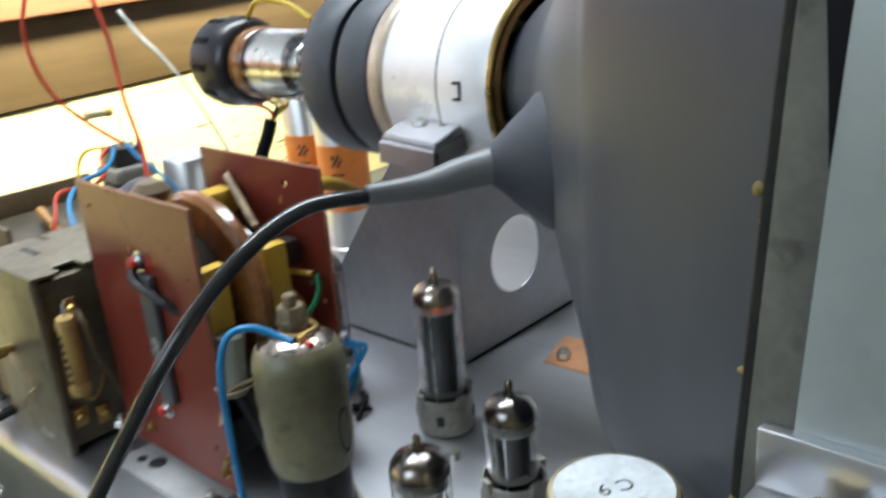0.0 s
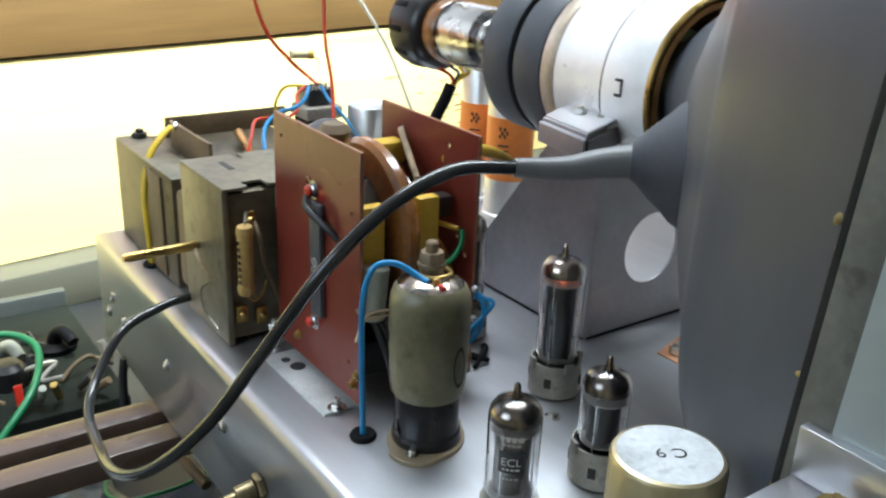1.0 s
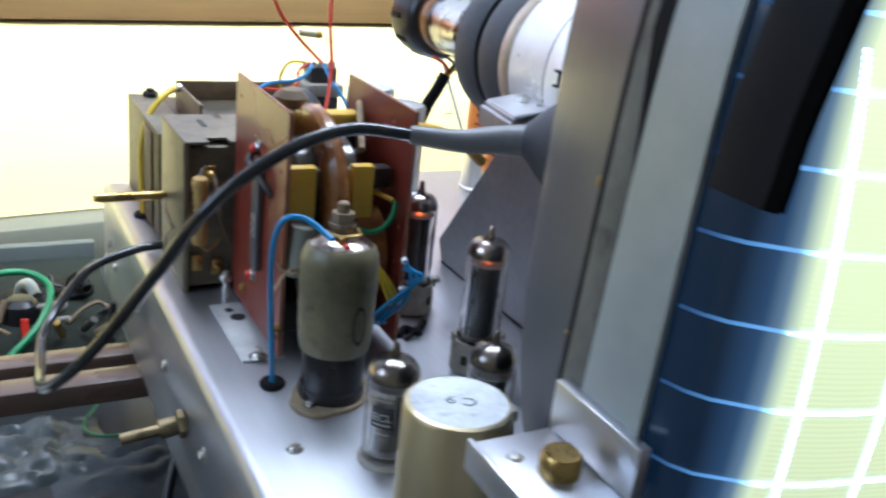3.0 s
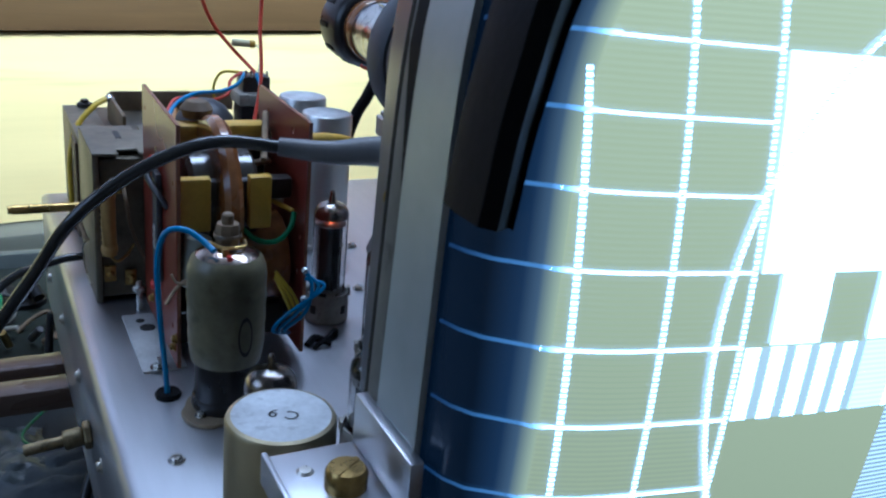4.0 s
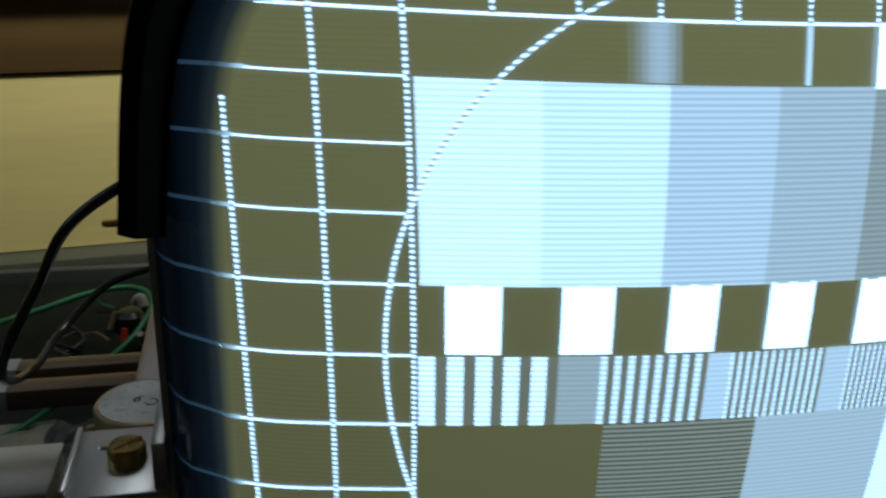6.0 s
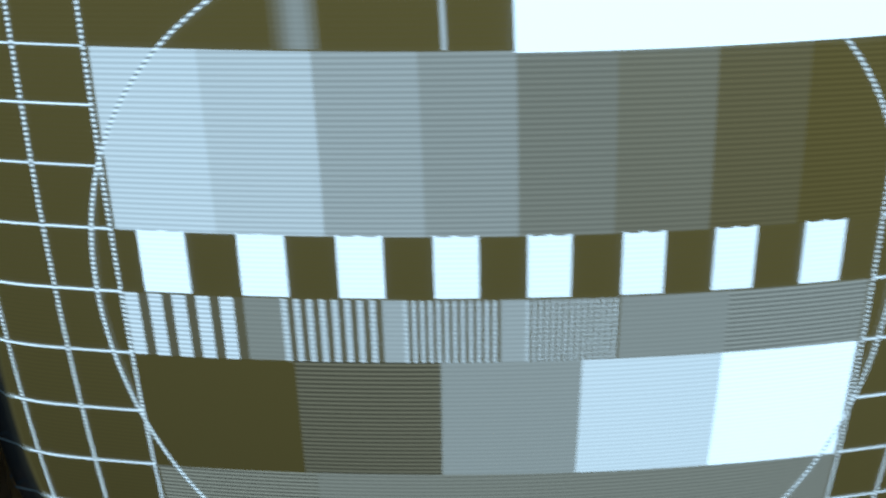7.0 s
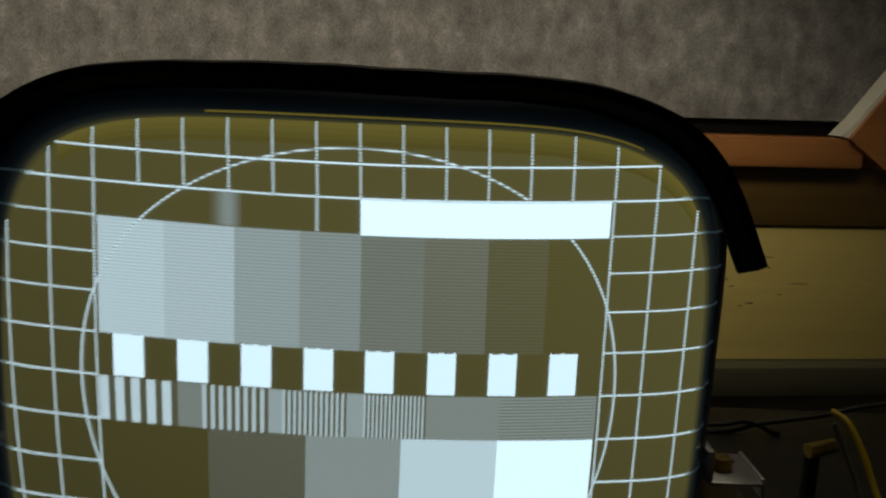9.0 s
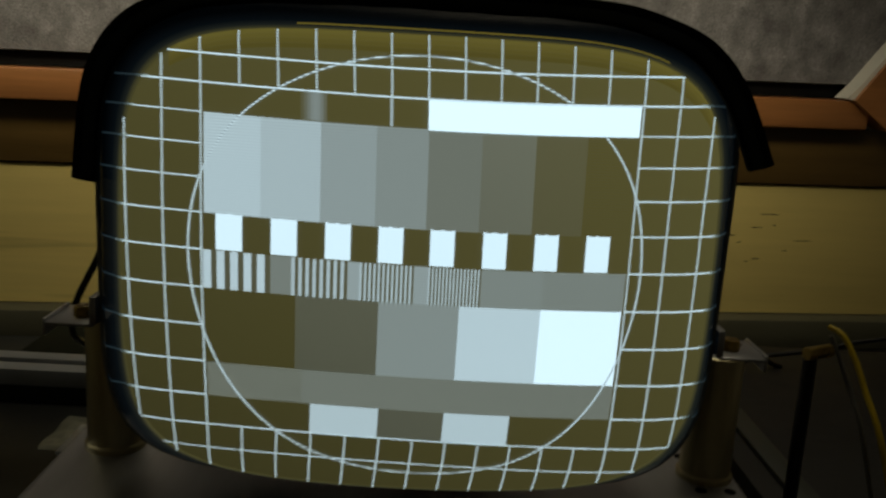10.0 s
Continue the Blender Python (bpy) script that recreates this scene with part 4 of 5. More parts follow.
    if printed:
        for k, (w, h, z, shade) in enumerate(((0.012, 0.0028, 0.0440, GREY_INK), (0.009, 0.0012, 0.0415, GREY_INK), (0.013, 0.0125, 0.0260, PLATE_DARK), (0.009, 0.0012, 0.0275, GREY_INK), (0.008, 0.0012, 0.0220, GREY_INK))):
            bm = bmesh.new()
            rr = r + (0.00012 if shade == PLATE_DARK else 0.00022)
            rows = [[bm.verts.new((rr * math.cos(3.95 + (q / 12 - 0.5) * w / r), rr * math.sin(3.95 + (q / 12 - 0.5) * w / r), zz)) for q in range(13)] for zz in (z, z + h)]
            for q in range(12):
                if shade == GREY_INK and q in (2, 5, 8):
                    continue
                bm.faces.new((rows[0][q], rows[0][q + 1], rows[1][q + 1], rows[1][q]))
            part("print", bm, shade, v, "worn printing")
        letters = lettering("ECL", 0.0062)
        for vert in letters.vertices:
            a = 3.95 + vert.co.x / r
            vert.co = ((r + 0.0003) * math.cos(a), (r + 0.0003) * math.sin(a), 0.0322 + vert.co.y)
        text_ob = new("type_mark", letters)
        letters.materials.append(GREY_INK)
        text_ob.parent = v
        tagged(text_ob, "pale printed type letters")
    return v


small_valve(-0.0905, 0.331, 0.100, True, 0.0133, True, label="tall clear glass valve with silvered top in a metal skirt")
small_valve(-0.1330, 0.246, 0.074, True, 0.0132, label="short clear glass valve with silvered top in a metal skirt")
small_valve(-0.1880, 0.254, 0.070, False, 0.0138, printed=True, label="clear glass valve with silvered top and worn printing", metal=surface("pale_screen_metal", (0.34, 0.31, 0.27), 0.42, 0.5, 0.4, 120, 0.2))
small_valve(-0.0930, 0.426, 0.099, True, 0.0125, True, label="clear glass valve with glowing heater behind a laminate plate")

big = thing("power_valve", "large grey-coated power valve with top cap and black base", "valve", (-0.1935, 0.3245, 0))
big.scale = (0.95, 0.95, 0.99)
fl = plate([(0.031 * math.cos(a) * (1.0 if abs(math.cos(a)) > 0.75 else 0.86), 0.023 * math.sin(a)) for a in [2 * math.pi * k / 40 for k in range(40)]], 0.003, Matrix.Rotation(radians(35), 4, "Z"), 0.0004)
flange = part("flange", fl, FLANGE, big, "tan laminate mounting flange")
for s_ in (-1, 1):
    part("flange_screw", screw((s_ * 0.0225 * math.cos(radians(35)), s_ * 0.0225 * math.sin(radians(35)), 0.003), (0, 0, 1), 0.0026), TIN, flange)
part("valve_base", lathe([(0, 0.003), (0.0205, 0.003), (0.0212, 0.005), (0.0205, 0.009), (0.0192, 0.010), (0.0192, 0.033), (0.0186, 0.035), (0, 0.035)], 48), BAKELITE, big, "black bakelite base")
body = [(0.0192, 0.033), (0.0212, 0.034), (0.0222, 0.040), (0.0232, 0.050), (0.0229, 0.0555), (0.0235, 0.060), (0.0232, 0.068), (0.0239, 0.074), (0.0234, 0.082), (0.0237, 0.088), (0.0230, 0.093), (0.0212, 0.0975), (0.0190, 0.0998)]
part("coated_glass", lathe(body, 56), VALVE_GREY, big, "grey-green coated glass with faint rings")
part("bare_shoulder", lathe([(0.0188, 0.0992), (0.0160, 0.1015), (0.0115, 0.1034), (0.0070, 0.1046), (0.0, 0.105)], 48), GETTER, big, "bare silvery glass shoulder")
capb = join(lathe([(0, 0.104), (0.0066, 0.104), (0.0072, 0.106), (0.0072, 0.1165), (0.0066, 0.1180), (0.0, 0.1180)], 8), lathe([(0.0, 0.1178), (0.0036, 0.1178), (0.0036, 0.1230), (0.0026, 0.1240), (0, 0.1240)], 20), lathe([(0.0078, 0.1095), (0.0082, 0.110), (0.0082, 0.112), (0.0078, 0.1125)], 24))
part("top_cap", capb, surface("brown_ceramic_cap", (0.27, 0.20, 0.12), 0.40, 0.4, 0.2, 80, 0.1), big, "brown top cap connector")
part("cap_clip", join(sweep([(-0.010, 0.004, 0.1058), (-0.004, -0.009, 0.1062), (0.008, -0.008, 0.1062), (0.011, 0.004, 0.106)], 0.0011), box((-0.006, -0.012, 0.1005), (-0.002, -0.0095, 0.1065), 0.0005)), BRASS, big, "brass spring clip")
part("red_tag", box((-0.0040, -0.0165, 0.0985), (-0.0005, -0.0120, 0.1035), 0.0008), RED_PAINT, big, "small red tag")
mark = bmesh.new()
prev = None
for k in range(25):
    a = 2 * math.pi * k / 24
    pr = []
    for q in (1.0, 0.80):
        th = 4.95 + 0.20 * q * math.cos(a)
        pr.append(mark.verts.new((0.0240 * math.cos(th), 0.0240 * math.sin(th), 0.056 + 0.0125 * q * math.sin(a))))
    if prev:
        mark.faces.new((prev[0], pr[0], pr[1], prev[1]))
    prev = pr
part("oval_mark", mark, INK, big, "dark printed oval")

# ---- capacitor cans ----


# satin aluminium tinted golden to paint the cream board's reflection
CREAM_TINT_CAN = surface("can_tinted_by_cream_reflection", (0.66, 0.58, 0.36), 0.34, 0.8, 0.10, 30, 0.1, (1, 1, 0.3))


def can(x, y, top, r, label, bands=(), lid=CAN_TOP, name="capacitor_can", skin=CAN_ALU):
    c = thing(name, label, "capacitor", (x, y, 0), "electrolytic capacitor cans")
    part("body", lathe([(0, 0), (r + 0.0018, 0), (r + 0.0018, 0.004), (r, 0.0055), (r, top - 0.0022), (r - 0.0008, top - 0.0006), (r - 0.0022, top)], 56), skin, c)
    part("lid", lathe([(r - 0.0021, top - 0.0001), (r - 0.0030, top - 0.0004), (0, top - 0.0003)], 56), lid, c, "pale flat top")
    for z0, z1, mat, lab in bands:
        part("label", lathe([(r + 0.0001, z0), (r + 0.0004, z0 + 0.0002), (r + 0.0004, z1 - 0.0002), (r + 0.0001, z1)], 56), mat, c, lab)
    return c


front_can = can(-0.2225, 0.131, 0.1115, 0.0208, "aluminium capacitor can tinted golden for reflected cream, hand-written mark on top", skin=CREAM_TINT_CAN)
me = lettering("C 9", 0.0080)
wm = new("written_mark", me)
me.materials.append(INK)
wm.parent = front_can
wm.matrix_local = Matrix.Translation((0.001, 0.000, 0.1114)) @ Matrix.Rotation(radians(148), 4, "Z")
tagged(wm, "dark pencilled letter and number")
can(0.2350, 0.128, 0.100, 0.0195, "aluminium capacitor can tinted golden for reflected cream, near the chassis corner", skin=CREAM_TINT_CAN)
can(-0.044, 0.641, 0.120, 0.0217, "plain satin aluminium capacitor can behind the laminate plates")
can(-0.045, 0.573, 0.120, 0.0217, "plain satin aluminium capacitor can beside its twin")
for x, y in ((0.113, 0.685), (0.098, 0.620)):
    c = can(x, y, 0.137, 0.0225, "aluminium capacitor can with a broad orange label", [(0.040, 0.101, ORANGE, "orange paper label")])
    for k in range(4):
        for j in range(3):
            if (k + j) % 2:
                continue
            a0 = 3.55 + k * 0.10
            bm = bmesh.new()
            z0 = 0.082 + j * 0.0035
            q = [bm.verts.new((0.0231 * math.cos(a), 0.0231 * math.sin(a), z)) for a, z in ((a0, z0), (a0 + 0.1, z0), (a0 + 0.1, z0 + 0.0035), (a0, z0 + 0.0035))]
            bm.faces.new(q)
            part("label_check", bm, INK, c, "black check printed on the label")
    for k in range(4):
        bm = bmesh.new()
        z0 = 0.074 - k * 0.005
        rows = [[bm.verts.new((0.0231 * math.cos(3.5 + 0.5 * q / 6), 0.0231 * math.sin(3.5 + 0.5 * q / 6), z)) for q in range(7)] for z in (z0, z0 + 0.0016)]
        for q in range(6):
            bm.faces.new((rows[0][q], rows[0][q + 1], rows[1][q + 1], rows[1][q]))
        part("label_line", bm, INK, c, "unreadable dark line of print")

# ---- line output transformer between two laminate plates ----
lopt = thing("line_output_transformer", "line output transformer between two red-brown laminate plates", "transformer")


def board(x, name, holes):
    bm = plate([(0.367, 0.006), (0.477, 0.006), (0.477, 0.1635), (0.367, 0.1625)], 0.0026, None, 0.0003, holes)
    bm.transform(Matrix(((0, 0, 1, x), (1, 0, 0, 0), (0, 1, 0, 0), (0, 0, 0, 1))))
    ob = part(name, bm, [PAXOLIN, PAXOLIN_EDGE], lopt, "glossy red-brown laminate plate")
    for p in ob.data.polygons:
        if abs(p.normal.x) < 0.5 and len(p.vertices) == 4:
            p.material_index = 1
    return ob


board_a = board(-0.2132, "laminate_plate", [(0.376, 0.125, 0.0014), (0.380, 0.03, 0.0016), (0.466, 0.150, 0.0014)])
board_b = board(-0.1333, "laminate_plate", [(0.398, 0.150, 0.002), (0.452, 0.150, 0.002), (0.385, 0.095, 0.0016), (0.378, 0.060, 0.0016), (0.376, 0.085, 0.0016)])
for y, z in ((0.421, 0.127), (0.4225, 0.040)):
    part("terminal", screw((-0.2133, y, z), (-1, 0, 0), 0.0040), SOLDER, lopt, "screw terminal")
    part("red_dab", lathe([(0, 0.003), (0.0026, 0.0032), (0.0034, 0.0042), (0.0022, 0.0056), (0, 0.006)], 12, Matrix.Translation((-0.2133, y + 0.001, z)) @ Matrix.Rotation(radians(-90), 4, "Y")), RED_PAINT, lopt, "dab of red lacquer")
for y, z, w in ((0.4145, 0.1265, 0.0070), (0.4185, 0.0415, 0.0045), (0.428, 0.131, 0.0045)):
    part("lacquer_smear", lathe([(0, 0.0001), (w, 0.0002), (w * 0.8, 0.0005), (0, 0.0007)], 14, Matrix.Translation((-0.2133, y, z)) @ Matrix.Rotation(radians(-90), 4, "Y") @ Matrix.Diagonal((0.6, 1.0, 1, 1))), surface("dried_red_lacquer", (0.30, 0.02, 0.012), 0.3, 0, 0.3, 90, 0.1), lopt, "smear of red lacquer")
part("slide_bar", box((-0.2175, 0.408, 0.048), (-0.2136, 0.4215, 0.121), 0.0008), surface("slate_grey_core_bar", (0.085, 0.09, 0.10), 0.5, 0, 0.15, 60, 0.1), lopt, "slate grey bar with faint chalk marks")
for z in (0.083, 0.0775, 0.072):
    part("chalk_mark", sweep([(-0.2178, 0.411, z), (-0.2178, 0.414, z + 0.003), (-0.2178, 0.4175, z + 0.001), (-0.2178, 0.413, z - 0.002), (-0.2178, 0.411, z)], 0.0004, 5, 5), GREY_INK, lopt)
part("lead", sweep([(-0.2165, 0.424, 0.124), (-0.221, 0.418, 0.119), (-0.220, 0.408, 0.115), (-0.217, 0.398, 0.110), (-0.213, 0.392, 0.104)], 0.0022), WIRE_BLACK, lopt, "short dark lead")
# winding wheel on a ferrite core
WX = Matrix.Translation((-0.178, 0.418, 0.102)) @ ALONG_X
wheel = lathe([(0.020, -0.0065), (0.044, -0.0070), (0.0500, -0.0058), (0.0528, -0.0025), (0.0528, 0.0025), (0.0500, 0.0058), (0.044, 0.0070), (0.020, 0.0065)], 72, WX)
part("winding_wheel", wheel, AMBER, lopt, "glossy amber high voltage winding")
part("inner_winding", lathe([(0.014, -0.022), (0.030, -0.022), (0.033, -0.019), (0.033, 0.019), (0.030, 0.022), (0.014, 0.022)], 56, WX), surface("dark_shiny_varnish", (0.06, 0.055, 0.045), 0.18, 0, 0.3, 30, 0.2, coat=0.6), lopt, "dark varnished inner coil")
for x0, x1 in ((-0.2085, -0.190), (-0.166, -0.152)):
    part("tape_block", box((x0, 0.378, 0.092), (x1, 0.386, 0.126), 0.001), TAPE_YELLOW, lopt, "yellow taped coil former")
part("core_leg", box((-0.2085, 0.386, 0.108), (-0.136, 0.398, 0.122), 0.002), FERRITE, lopt, "dark ferrite core leg")
part("core_leg", box((-0.2085, 0.440, 0.128), (-0.136, 0.456, 0.144), 0.003), TAPE_YELLOW, lopt, "taped yellow core leg")
part("bobbin", lathe([(0, -0.020), (0.030, -0.020), (0.031, -0.018), (0.031, 0.018), (0.030, 0.020), (0, 0.020)], 48, Matrix.Translation((-0.158, 0.408, 0.062)) @ ALONG_X), AMBER, lopt, "brown varnished bobbin")
part("core_frame", join(box((-0.2070, 0.395, 0.008), (-0.136, 0.455, 0.030), 0.002), box((-0.2070, 0.448, 0.03), (-0.136, 0.466, 0.128), 0.002)), FERRITE, lopt, "dark ferrite core frame")
dome = lathe([(0.0215, -0.012), (0.0215, 0.0), (0.0195, 0.009), (0.014, 0.0165), (0.007, 0.0205), (0, 0.0215)], 40, Matrix.Translation((-0.169, 0.487, 0.130)))
part("insulator_dome", join(dome, rod((-0.169, 0.487, 0.118), (-0.169, 0.470, 0.100), 0.012)), surface("slate_rubber_dome", (0.055, 0.06, 0.07), 0.45, 0, 0.15, 40, 0.1), lopt, "dark slate insulating dome")
part("wax_blob", lathe([(0, -0.006), (0.009, -0.004), (0.011, 0.002), (0.007, 0.007), (0, 0.008)], 20, Matrix.Translation((-0.182, 0.455, 0.150))), WAX_PAPER, lopt, "brown wax blob on the winding")
for a, b in (((-0.1365, 0.448, 0.150), (-0.149, 0.408, 0.128)), ((-0.136, 0.44, 0.118), (-0.176, 0.402, 0.126)), ((-0.137, 0.405, 0.1), (-0.150, 0.400, 0.106))):
    part("peg", rod(a, b, 0.0022, 10), STRING, lopt, "pale wooden peg")
part("pin", rod((-0.139, 0.376, 0.1035), (-0.150, 0.400, 0.1055), 0.0016, 10), TAPE_YELLOW, lopt, "yellow sleeved pin")
part("green_lead", sweep([(-0.139, 0.372, 0.104), (-0.142, 0.369, 0.095), (-0.150, 0.370, 0.086), (-0.161, 0.376, 0.085), (-0.170, 0.381, 0.092)], 0.0017), WIRE_GREEN, lopt, "green lead")
for k in range(3):
    part("blue_lead", sweep([(-0.1320, 0.366, 0.068 - k * 0.004), (-0.1290 + 0.004 * k, 0.360, 0.055), (-0.134 - 0.006 * k, 0.357, 0.040), (-0.146 - 0.004 * k, 0.360, 0.028), (-0.140, 0.370, 0.020)], 0.0013), WIRE_BLUE, lopt, "blue lead")
for z in (0.066, 0.046, 0.038):
    part("solder_tag", lathe([(0, 0), (0.0020, 0.0004), (0.0024, 0.002), (0.001, 0.004), (0, 0.0045)], 12, Matrix.Translation((-0.1330, 0.3655, z)) @ Matrix.Rotation(radians(80), 4, "X")), SOLDER, lopt)
for k in range(3):
    part("yellow_lead", sweep([(-0.150, 0.372, 0.060 + 0.002 * k), (-0.146 + 0.003 * k, 0.366, 0.050), (-0.140 + 0.003 * k, 0.364, 0.036)], 0.0012), WIRE_YELLOW, lopt, "yellow lead")
part("paper_capacitor", rod((-0.203, 0.372, 0.060), (-0.199, 0.373, 0.092), 0.0082, 24), WHITE_PLASTIC, lopt, "pale tubular capacitor")
part("string", join(sweep([(-0.222, 0.356, 0.056), (-0.216, 0.360, 0.063), (-0.208, 0.364, 0.067), (-0.196, 0.362, 0.068)], 0.0010, 6), sweep([(-0.217, 0.364, 0.072), (-0.214, 0.362, 0.067), (-0.205, 0.362, 0.065), (-0.194, 0.364, 0.064)], 0.0009, 6)), STRING, lopt, "knotted flax string")
for k in range(4):
    part("dark_lead", sweep([(-0.205 + 0.004 * k, 0.378, 0.070 - 0.004 * k), (-0.200 + 0.004 * k, 0.366, 0.050), (-0.196 + 0.005 * k, 0.360, 0.030), (-0.190 + 0.004 * k, 0.366, 0.012)], 0.0022), WIRE_BLACK, lopt)
for y, z in ((0.447, 0.020), (0.374, 0.018), (0.369, 0.026)):
    part("pin_stub", screw((-0.2133, y, z), (-1, 0, 0), 0.0024), BRASS, lopt)
foot = part("foot_plate", box((-0.2325, 0.376, 0.0), (-0.2050, 0.462, 0.0018), 0.0005), surface("matt_aluminium_strip", (0.62, 0.63, 0.62), 0.6, 0.25, 0.12, 60, 0.2), lopt, "aluminium mounting foot")
part("foot_screw", join(screw((-0.222, 0.379, 0.0018), (0, 0, 1), 0.0040, False), rod((-0.222, 0.379, 0.004), (-0.222, 0.379, 0.0085), 0.0022)), TIN, foot)
for x, y, r_ in ((-0.219, 0.438, 0.0052), (-0.222, 0.450, 0.003)):
    part("foot_hole", lathe([(0, 0.0018), (r_, 0.0018), (r_, 0.0022), (0, 0.0022)], 20, Matrix.Translation((x, y, 0))), INK, foot)

# ---- mains transformer and choke ----
mains = thing("mains_transformer", "old mains transformer with oxidised shroud and dark laminated core", "transformer")
part("core", box((-0.2405, 0.4915, 0.004), (-0.166, 0.562, 0.108), 0.001), CORE, mains, "dark brown laminated core")
part("shroud_side", box((-0.2455, 0.489, 0.0), (-0.2408, 0.566, 0.113), 0.0012), SHROUD, mains, "grey-green steel side")
notched = plate([(-0.2455, 0.487), (-0.228, 0.487), (-0.228, 0.499), (-0.214, 0.499), (-0.214, 0.487), (-0.166, 0.487), (-0.166, 0.566), (-0.203, 0.566), (-0.203, 0.552), (-0.208, 0.552), (-0.208, 0.566), (-0.2455, 0.566)], 0.0022, Matrix.Translation((0, 0, 0.1110)), 0.0004)
part("shroud_top", notched, SHROUD, mains, "notched steel top plate")
part("slot", box((-0.2240, 0.528, 0.1131), (-0.2200, 0.548, 0.1136)), INK, mains)
part("clamp_tab", box((-0.208, 0.4850, 0.094), (-0.186, 0.4905, 0.111), 0.0012), FLANGE, mains, "tan riveted tab")
part("tab_rivet", screw((-0.197, 0.485, 0.102), (0, -1, 0), 0.0028), BRASS, mains)
part("resistor", join(rod((-0.2385, 0.470, 0.093), (-0.2375, 0.474, 0.044), 0.0050, 24), lathe([(0.0052, 0), (0.0056, 0.001), (0.0056, 0.004), (0.0052, 0.005)], 24, Matrix.Translation((-0.2384, 0.4704, 0.086))), lathe([(0.0052, 0), (0.0056, 0.001), (0.0056, 0.004), (0.0052, 0.005)], 24, Matrix.Translation((-0.2377, 0.4735, 0.046)))), CERAMIC, mains, "ochre ceramic wire-wound resistor")
for k in range(7):
    part("resistor_print", box((-0.2440, 0.4672 + 0.0003 * k, 0.054 + 0.0045 * k), (-0.2432, 0.4700, 0.0565 + 0.0045 * k)), INK, mains)
part("resistor_wire", sweep([(-0.2385, 0.470, 0.094), (-0.236, 0.474, 0.098), (-0.232, 0.483, 0.097), (-0.230, 0.489, 0.094)], 0.0007, 6), TIN, mains)
part("resistor_wire", sweep([(-0.2375, 0.474, 0.043), (-0.233, 0.470, 0.040), (-0.226, 0.474, 0.043), (-0.220, 0.482, 0.047)], 0.0009, 6), BRASS, mains)
part("brown_lead", sweep([(-0.226, 0.484, 0.090), (-0.225, 0.478, 0.080), (-0.222, 0.478, 0.060), (-0.214, 0.478, 0.038), (-0.208, 0.482, 0.022)], 0.0013), WAX_PAPER, mains, "brown sleeved lead")
for z, x in ((0.090, -0.228), (0.024, -0.236), (0.020, -0.222)):
    part("tag", join(box((x - 0.004, 0.486, z - 0.006), (x + 0.004, 0.489, z + 0.006), 0.0008), lathe([(0, 0), (0.003, 0.001), (0.0022, 0.003), (0, 0.004)], 10, Matrix.Translation((x, 0.486, z)) @ Matrix.Rotation(radians(90), 4, "X"))), BRASS, mains, "soldered brass tag")
part("foot_bolt", join(rod((-0.2185, 0.474, 0.0), (-0.2185, 0.474, 0.022), 0.0022), rod((-0.2185, 0.474, 0.014), (-0.2185, 0.474, 0.018), 0.0045, 6)), TIN, mains, "plated bolt")
part("tag_wire", sweep([(-0.247, 0.541, 0.058), (-0.252, 0.520, 0.056), (-0.250, 0.510, 0.047), (-0.248, 0.507, 0.043)], 0.0016), STRING, mains, "frayed lead end")
part("thin_wire", sweep([(-0.249, 0.508, 0.043), (-0.250, 0.525, 0.030), (-0.249, 0.522, 0.015), (-0.247, 0.505, 0.008)], 0.0006, 6), TIN, mains)

choke = thing("smoothing_choke", "low laminated choke with bolts and yellow leads behind the transformer", "transformer")
part("core", box((-0.2405, 0.602, 0.0), (-0.100, 0.746, 0.086), 0.001), CORE, choke, "laminated core")
part("top_strip", box((-0.2405, 0.602, 0.0862), (-0.214, 0.746, 0.0885), 0.0006), SHROUD, choke)
part("side_strip", box((-0.2425, 0.625, 0.002), (-0.2407, 0.655, 0.084), 0.0006), WAX_PAPER, choke)
part("winding_cheek", box((-0.2395, 0.568, 0.006), (-0.150, 0.600, 0.082), 0.004), WAX_PAPER, choke, "paper-wrapped winding")
part("bolt", join(rod((-0.222, 0.736, 0.088), (-0.222, 0.736, 0.093), 0.0070, 6), rod((-0.222, 0.736, 0.093), (-0.222, 0.736, 0.096), 0.0035)), BAKELITE, choke, "dark bolt head")
part("tag_board", box((-0.2070, 0.610, 0.086), (-0.2040, 0.700, 0.110), 0.0008), WAX_PAPER, choke, "brown tag board")
part("back_plate", box((-0.200, 0.732, 0.086), (-0.085, 0.735, 0.104), 0.0008), WAX_PAPER, choke, "brown rear board")
part("tag_solder", lathe([(0, 0), (0.004, 0.001), (0.005, 0.004), (0.002, 0.007), (0, 0.0075)], 14, Matrix.Translation((-0.2065, 0.686, 0.104))), SOLDER, choke)
for dx in (0.0, 0.0032):
    part("yellow_lead", sweep([(-0.207, 0.686 + dx, 0.108), (-0.220, 0.677 + dx, 0.103), (-0.236, 0.668 + dx, 0.087), (-0.2435, 0.662 + dx, 0.060), (-0.2440, 0.658 + dx, 0.025), (-0.2435, 0.657 + dx, -0.003)], 0.0021), WIRE_YELLOW, choke, "yellow lead")
part("cross_bar", rod((-0.180, 0.572, 0.092), (-0.150, 0.690, 0.095), 0.004), BRASS, choke, "thin tube along the winding")

rodt = thing("brass_spindle", "brass control spindle standing out beside the transformer", "spindle")
part("shaft", rod((-0.2470, 0.536, 0.0595), (-0.296, 0.535, 0.0600), 0.0034, 24), BRASS, rodt)
